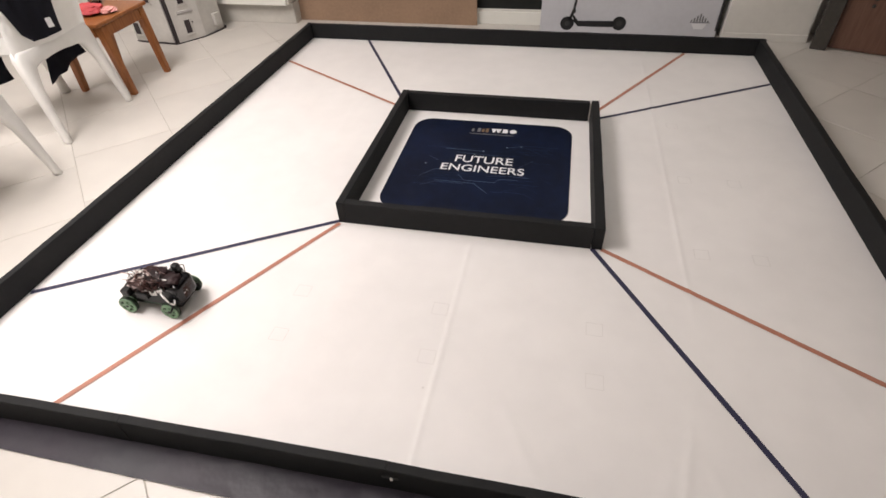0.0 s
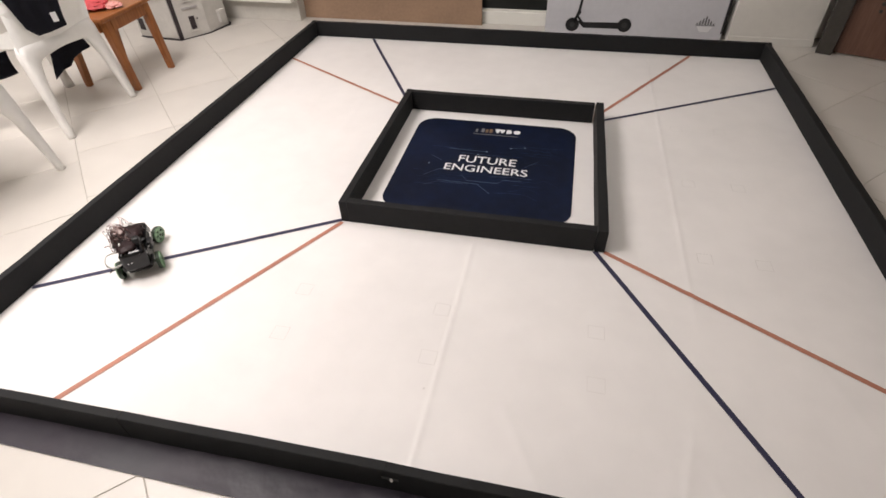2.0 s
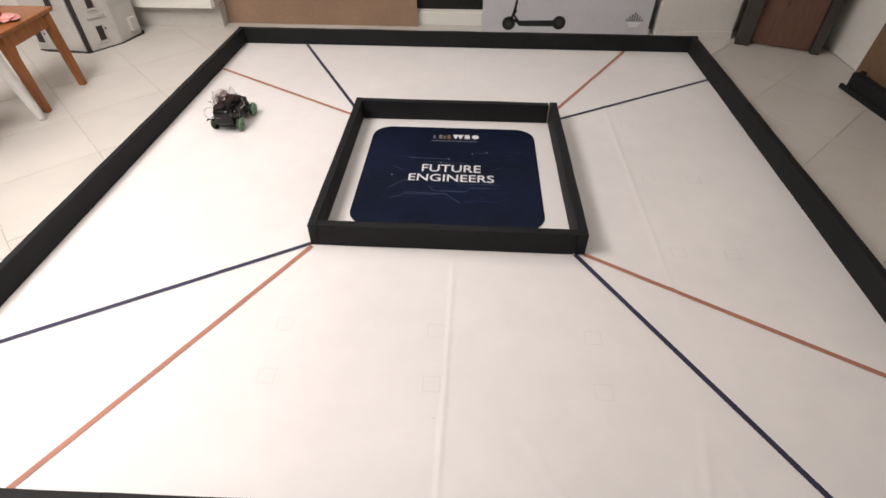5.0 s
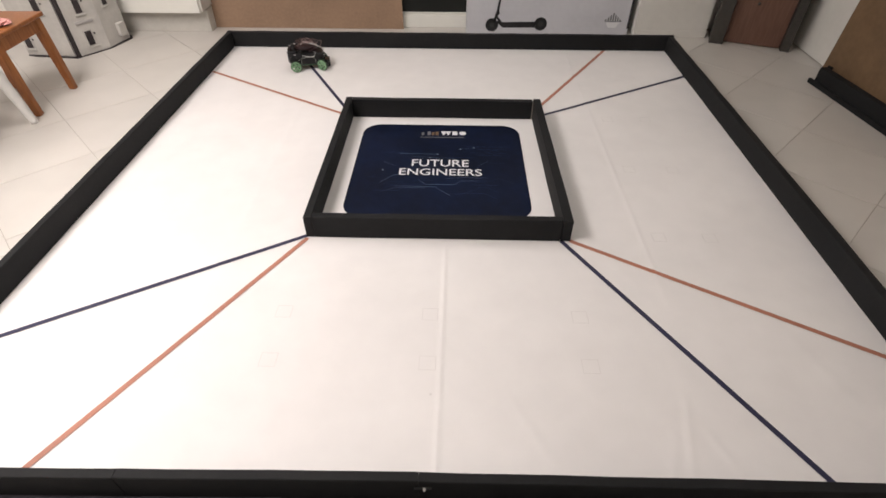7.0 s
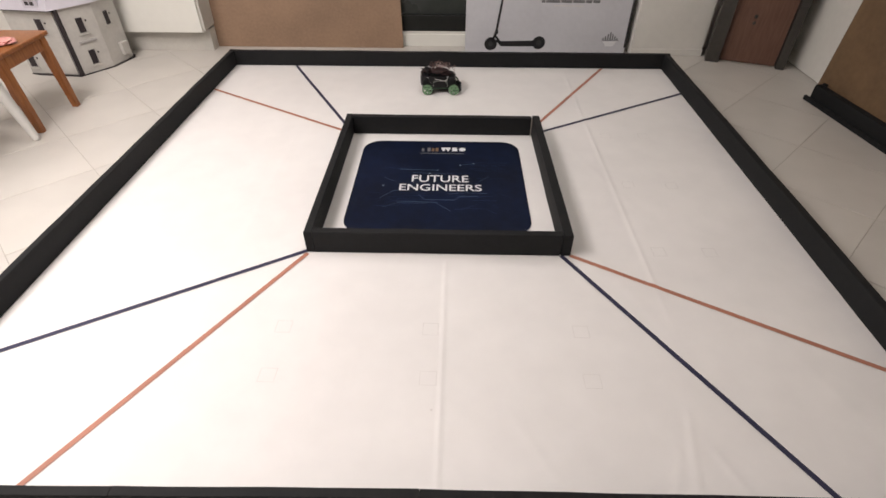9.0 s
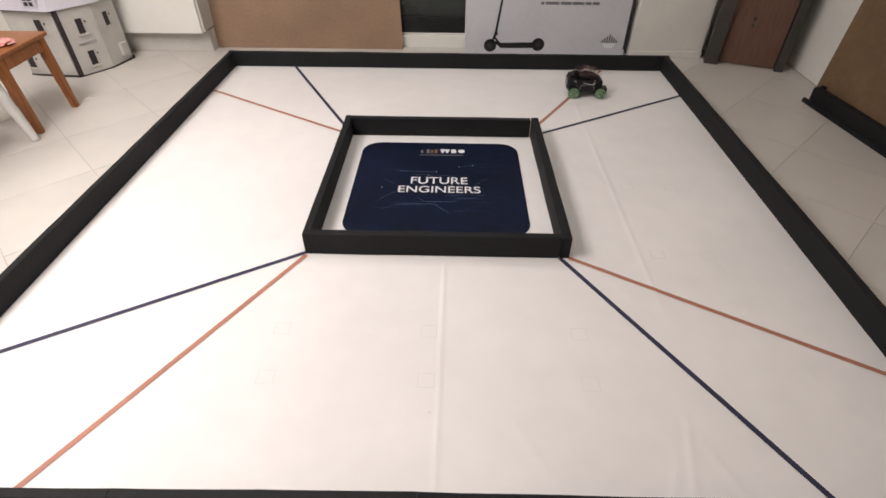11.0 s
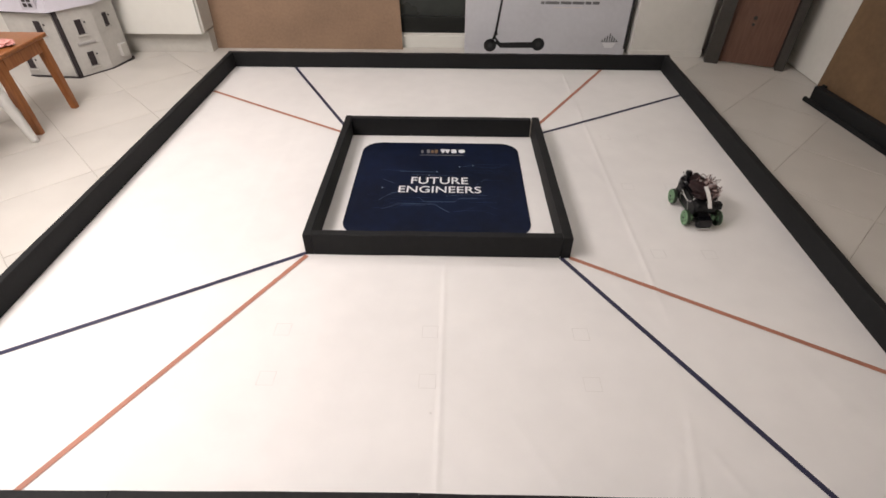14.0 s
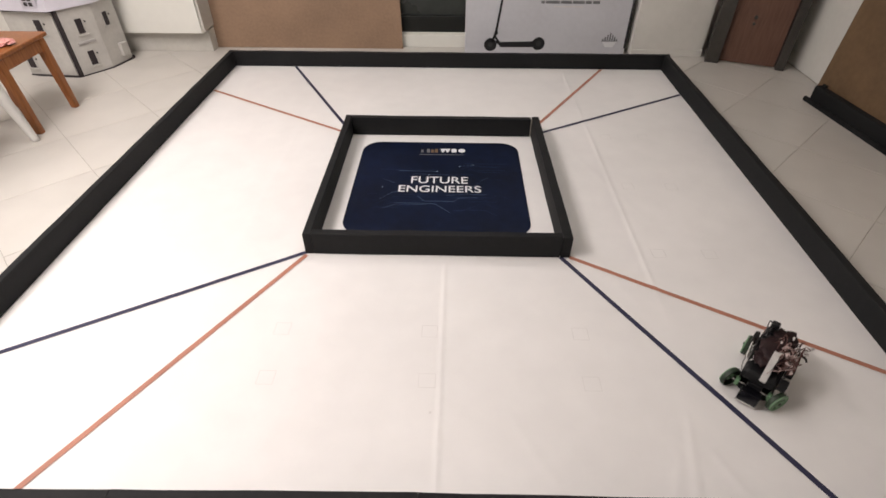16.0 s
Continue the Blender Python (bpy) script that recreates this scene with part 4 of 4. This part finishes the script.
for x in (-0.052, 0.038):
    for y in (-0.038, 0.038):
        part("standoff", tube([(x, y, 0.041), (x, y, 0.1068)], 0.0028, 8, smooth_steps=1), M_STEEL, car, "bright metal standoff")
        part("screw_head", lathe([(0.0034, 0.0), (0.0034, 0.0018), (0.0018, 0.0026)], 10), M_STEEL, car, at=pose(x, y, 0.1102))
# rear mast with a dark sensor
mast = part("mast", box(-0.092, -0.080, -0.034, -0.022, 0.1240, 0.142, 0.002), M_BODY, car)
part("sensor", box(-0.100, -0.076, -0.040, -0.016, 0.142, 0.164, 0.005), M_BODY, mast, "black sensor block")
part("lens", lathe([(0.006, 0.0), (0.006, 0.004), (0.004, 0.005)], 14, "x"), M_GLOSS, mast, at=pose(-0.076, -0.028, 0.153))
part("side_block", box(-0.075, -0.035, -0.066, -0.051, 0.085, 0.116, 0.004), M_BODY, car, "black side module")
part("loudhailer", lathe([(0.009, 0.0), (0.010, 0.012), (0.006, 0.014)], 16), M_BODY, car, at=pose(-0.050, -0.040, 0.1102))
# wrapped bundle on top
part("top_pack", crumple(-0.012, 0.004, 0.112, 0.056, 0.046, 0.016, 3.0, 3, 0.4), M_PACK, car, "dark brown wrapped bundle", smooth=True)
part("top_pack", crumple(-0.080, 0.010, 0.118, 0.038, 0.034, 0.010, 4.0, 3, 0.5), M_PACK, car, "dark brown wrapped bundle", smooth=True)
part("wire_wrap", crumple(0.014, 0.050, 0.108, 0.034, 0.016, 0.016, 9.0, 3, 0.5), M_WRAP, car, "brown taped wire bundle", smooth=True)
part("top_pack", crumple(0.028, -0.005, 0.110, 0.036, 0.034, 0.009, 6.0, 3, 0.5), M_PACK, car, "dark brown wrapped bundle", smooth=True)
# front sensor bar
bar = part("front_bar", box(0.098, 0.130, -0.029, 0.027, 0.008, 0.052, 0.003), M_GLOSS, car, "glossy black front sensor bar")
part("lip", box(0.1302, 0.132, -0.031, 0.029, 0.008, 0.0125, 0.0006), M_WHITEPL, bar, "white lower lip")
part("nose_cover", box(0.032, 0.094, -0.046, 0.046, 0.063, 0.104, 0.012, seg=3), M_BODY, car, "dark front cover")
part("left_module", box(-0.020, 0.025, 0.051, 0.072, 0.080, 0.104, 0.003), M_BODY, car, "black side module")
part("front_bracket", box(0.080, 0.098, -0.020, 0.020, 0.036, 0.066, 0.003), M_BODY, car)
# white ribbon sloping to the front, and two white tie loops
bm = bmesh.new()
ln = [(0.016, 0.150), (0.046, 0.140), (0.082, 0.121), (0.104, 0.097)]
up = [[bm.verts.new((x, y, z)) for x, z in ln] for y in (-0.001, 0.017)]
for k in range(3):
    bm.faces.new((up[0][k], up[0][k + 1], up[1][k + 1], up[1][k]))
bmesh.ops.solidify(bm, geom=list(bm.faces), thickness=0.0012)
part("ribbon_cable", bm, M_WHITEPL, car, "white flat ribbon cable")
part("tie_loop", tube([(-0.060, 0.050, 0.100), (-0.095, 0.080, 0.122), (-0.120, 0.090, 0.105), (-0.120, 0.075, 0.078), (-0.100, 0.050, 0.070)], 0.0030, 7), M_WHITEPL, car, "white plastic tube loop", smooth=True)
part("side_tube", tube([(-0.085, -0.054, 0.104), (-0.030, -0.060, 0.098), (0.015, -0.056, 0.086), (0.040, -0.050, 0.090), (0.046, -0.036, 0.110)], 0.0017, 6), M_WHITEPL, car, "white side cable", smooth=True)
part("hook_arm", tube([(-0.096, 0.046, 0.066), (-0.108, 0.066, 0.070), (-0.112, 0.086, 0.064), (-0.108, 0.094, 0.054)], 0.0055, 7, taper=0.45), M_BODY, car, "black curved arm", smooth=True)
part("arch_cable", tube([(-0.046, -0.050, 0.042), (-0.045, -0.056, 0.070), (-0.034, -0.057, 0.083), (0.026, -0.057, 0.084), (0.040, -0.056, 0.070), (0.043, -0.050, 0.045)], 0.0018, 6), M_WIREGREY, car, "grey cable in an arch", smooth=True)
part("side_module", box(0.056, 0.086, 0.046, 0.070, 0.076, 0.104, 0.003), M_BODY, car, "small dark side module")
# pale plugs among the wires
for x, y, z, rx, rz in ((0.006, 0.034, 0.146, 30, 20), (0.030, 0.046, 0.138, -25, 70), (-0.016, 0.022, 0.152, 20, -30), (0.040, 0.058, 0.124, 50, 10), (0.016, 0.060, 0.128, -40, 45), (-0.004, 0.052, 0.140, 60, 100)):
    part("pale_plug", box(-0.010, 0.010, -0.006, 0.006, -0.0025, 0.0025, 0.001), M_PALE, car, at=pose(x, y, z, rx, 0, rz))
# tall loose loops
for cx, cy, cz, rr, tilt, mm, nm in ((-0.030, 0.010, 0.158, 0.019, 20, M_WIREBROWN, "brown_wire"), (-0.014, 0.022, 0.156, 0.016, -25, M_WIREPINK, "pale_wire"), (0.004, 0.034, 0.150, 0.018, 40, M_WIREPINK, "pale_wire"), (0.028, 0.050, 0.138, 0.016, 65, M_WIREBROWN, "brown_wire")):
    pts = [(cx + rr * math.cos(a) * math.cos(radians(tilt)), cy + rr * math.cos(a) * math.sin(radians(tilt)), cz + rr * 1.15 * math.sin(a)) for a in [radians(-110 + 32 * k) for k in range(11)]]
    part(nm, tube(pts, 0.0015, 5), mm, car, smooth=True)
# short flat white leads on the left side
for x, z, ln2, tilt in ((-0.060, 0.112, 0.040, 25), (-0.010, 0.104, 0.034, -20), (0.020, 0.122, 0.030, 35), (-0.035, 0.094, 0.028, 10)):
    part("flat_lead", box(-ln2 / 2, ln2 / 2, -0.0006, 0.0006, -0.0045, 0.0045), M_WHITEPL, car, "short white flat lead", at=pose(x, 0.0565, z, 25, tilt, 0))
for k in range(5):
    part("jumper_plug", box(-0.006, 0.006, -0.0025, 0.0025, -0.0025, 0.0025, 0.0005), M_WIREBLACK if k % 2 else M_WHITEPL, car, at=pose(-0.08 + 0.022 * k, 0.03 - 0.012 * (k % 3), 0.144 + 0.004 * (k % 2), 0, 40 * k, 70 * k))
# loose wires
wr = random.Random(7)
for k in range(38):
    mm, rad, nm = wr.choice(((M_WIREBROWN, 0.0011, "brown_wire"), (M_WIREPINK, 0.0010, "pale_wire"), (M_WIREBROWN, 0.0010, "brown_wire"), (M_WIREBLACK, 0.0011, "black_wire")))
    x0, y0 = wr.uniform(-0.062, 0.052), wr.uniform(0.000, 0.052)
    x1, y1 = x0 + wr.uniform(-0.035, 0.04), min(0.066, max(-0.04, y0 + wr.uniform(-0.03, 0.045)))
    top = wr.uniform(0.136, 0.172)
    xm, ym = (x0 + x1) / 2 + wr.uniform(-0.02, 0.02), (y0 + y1) / 2 + wr.uniform(-0.005, 0.026)
    pts = [(x0, y0, 0.112), (x0 + wr.uniform(-0.008, 0.008), y0, 0.130), (xm, ym, top), (x1, y1, wr.uniform(0.118, 0.148)), (x1 + wr.uniform(-0.01, 0.01), y1, 0.106)]
    part(nm, tube(pts, rad, 5, smooth_steps=5), mm, car, smooth=True)
for pts in ([(-0.06, -0.03, 0.112), (-0.085, -0.045, 0.14), (-0.105, -0.045, 0.15), (-0.11, -0.035, 0.13), (-0.095, -0.03, 0.112)],
            [(0.03, -0.02, 0.1), (0.05, -0.03, 0.108), (0.07, -0.02, 0.085), (0.07, 0.0, 0.064)],
            [(-0.08, 0.02, 0.104), (-0.11, 0.03, 0.13), (-0.118, 0.01, 0.118), (-0.10, -0.005, 0.09)]):
    part("black_wire", tube(pts, 0.0017, 6), M_WIREBLACK, car, smooth=True)
# steel studs added for the bright dots of light on sides and battery pack
for x, y, z in ((-0.026, -0.0495, 0.078), (-0.060, -0.0495, 0.070), (0.045, 0.0495, 0.075), (-0.060, 0.0495, 0.070), (-0.1285, 0.010, 0.085), (-0.1285, 0.022, 0.085)):
    part("glint_stud", lathe([(0.003, -0.001), (0.003, 0.001), (0.0015, 0.002)], 10, "y" if abs(y) > 0.04 else "x"), M_STEEL, car, at=pose(x, y, z, 0, 0, 180 if y < -0.04 or x < -0.11 else 0))

# ---- floor tiles ----
S2, STEP, A0 = math.sqrt(2), 0.668, -2.27
TW = STEP / S2 - 0.0032
full = None
for ia in range(-10, 11):
    b0 = 0.985 if ia < 0 else 0.842
    for ib in range(-12, 10):
        a, b = A0 + STEP * (ia + 0.5), b0 + STEP * (ib + 0.5)
        x, y = (a + b) / 2, (a - b) / 2
        h = (TW / 2) * S2
        poly = [(x + h, y), (x, y + h), (x - h, y), (x, y - h)]
        cut = clip_poly(poly, RX0 + 0.002, RX1 - 0.002, RY0 + 0.002, RY1 - 0.002)
        if len(cut) < 3:
            continue
        if len(cut) == 4 and all(abs(p[0] - q[0]) + abs(p[1] - q[1]) < 1e-6 for p, q in zip(cut, poly)):
            if full is None:
                bm = box(-TW / 2, TW / 2, -TW / 2, TW / 2, -0.006, 0, 0.0012, seg=1)
                full = mesh_of("tile", bm, M_TILE)
            ob = new("tile", full)
            ob.matrix_basis = pose(x, y, FLOOR_Z, 0, 0, 45)
        else:
            ob = new("tile", mesh_of("tile", prism(cut, FLOOR_Z - 0.006, FLOOR_Z), M_TILE))
        ob.parent = floor


def motions():
    walk(car, [(t, pose(x, y, 0.001, 0, 0, h)) for t, x, y, h in CAR_ROWS])
    ts = [r[0] for r in CAR_ROWS]
    step, turned, last = 1 / 15, 0.0, None
    rows = []
    for k in range(241):
        t = k * step
        x, y, h = (float(np.interp(t, ts, [r[c] for r in CAR_ROWS])) for c in (1, 2, 3))
        if last is not None:
            turned += math.hypot(x - last[0], y - last[1]) / R
        curve = 0.0 if last is None else (h - last[2]) / step
        last = (x, y, h)
        rows.append((min(t, 16.0), math.degrees(turned), max(-30.0, min(30.0, curve * 0.42))))
    for wob, x, y in WHEELS:
        walk(wob, [(t, Matrix.Translation((x, y, R)) @ pose(0, 0, 0, 0, 0, steer if x > 0 else 0) @ pose(0, 0, 0, 0, spin % 360, 0)) for t, spin, steer in rows])


motions()
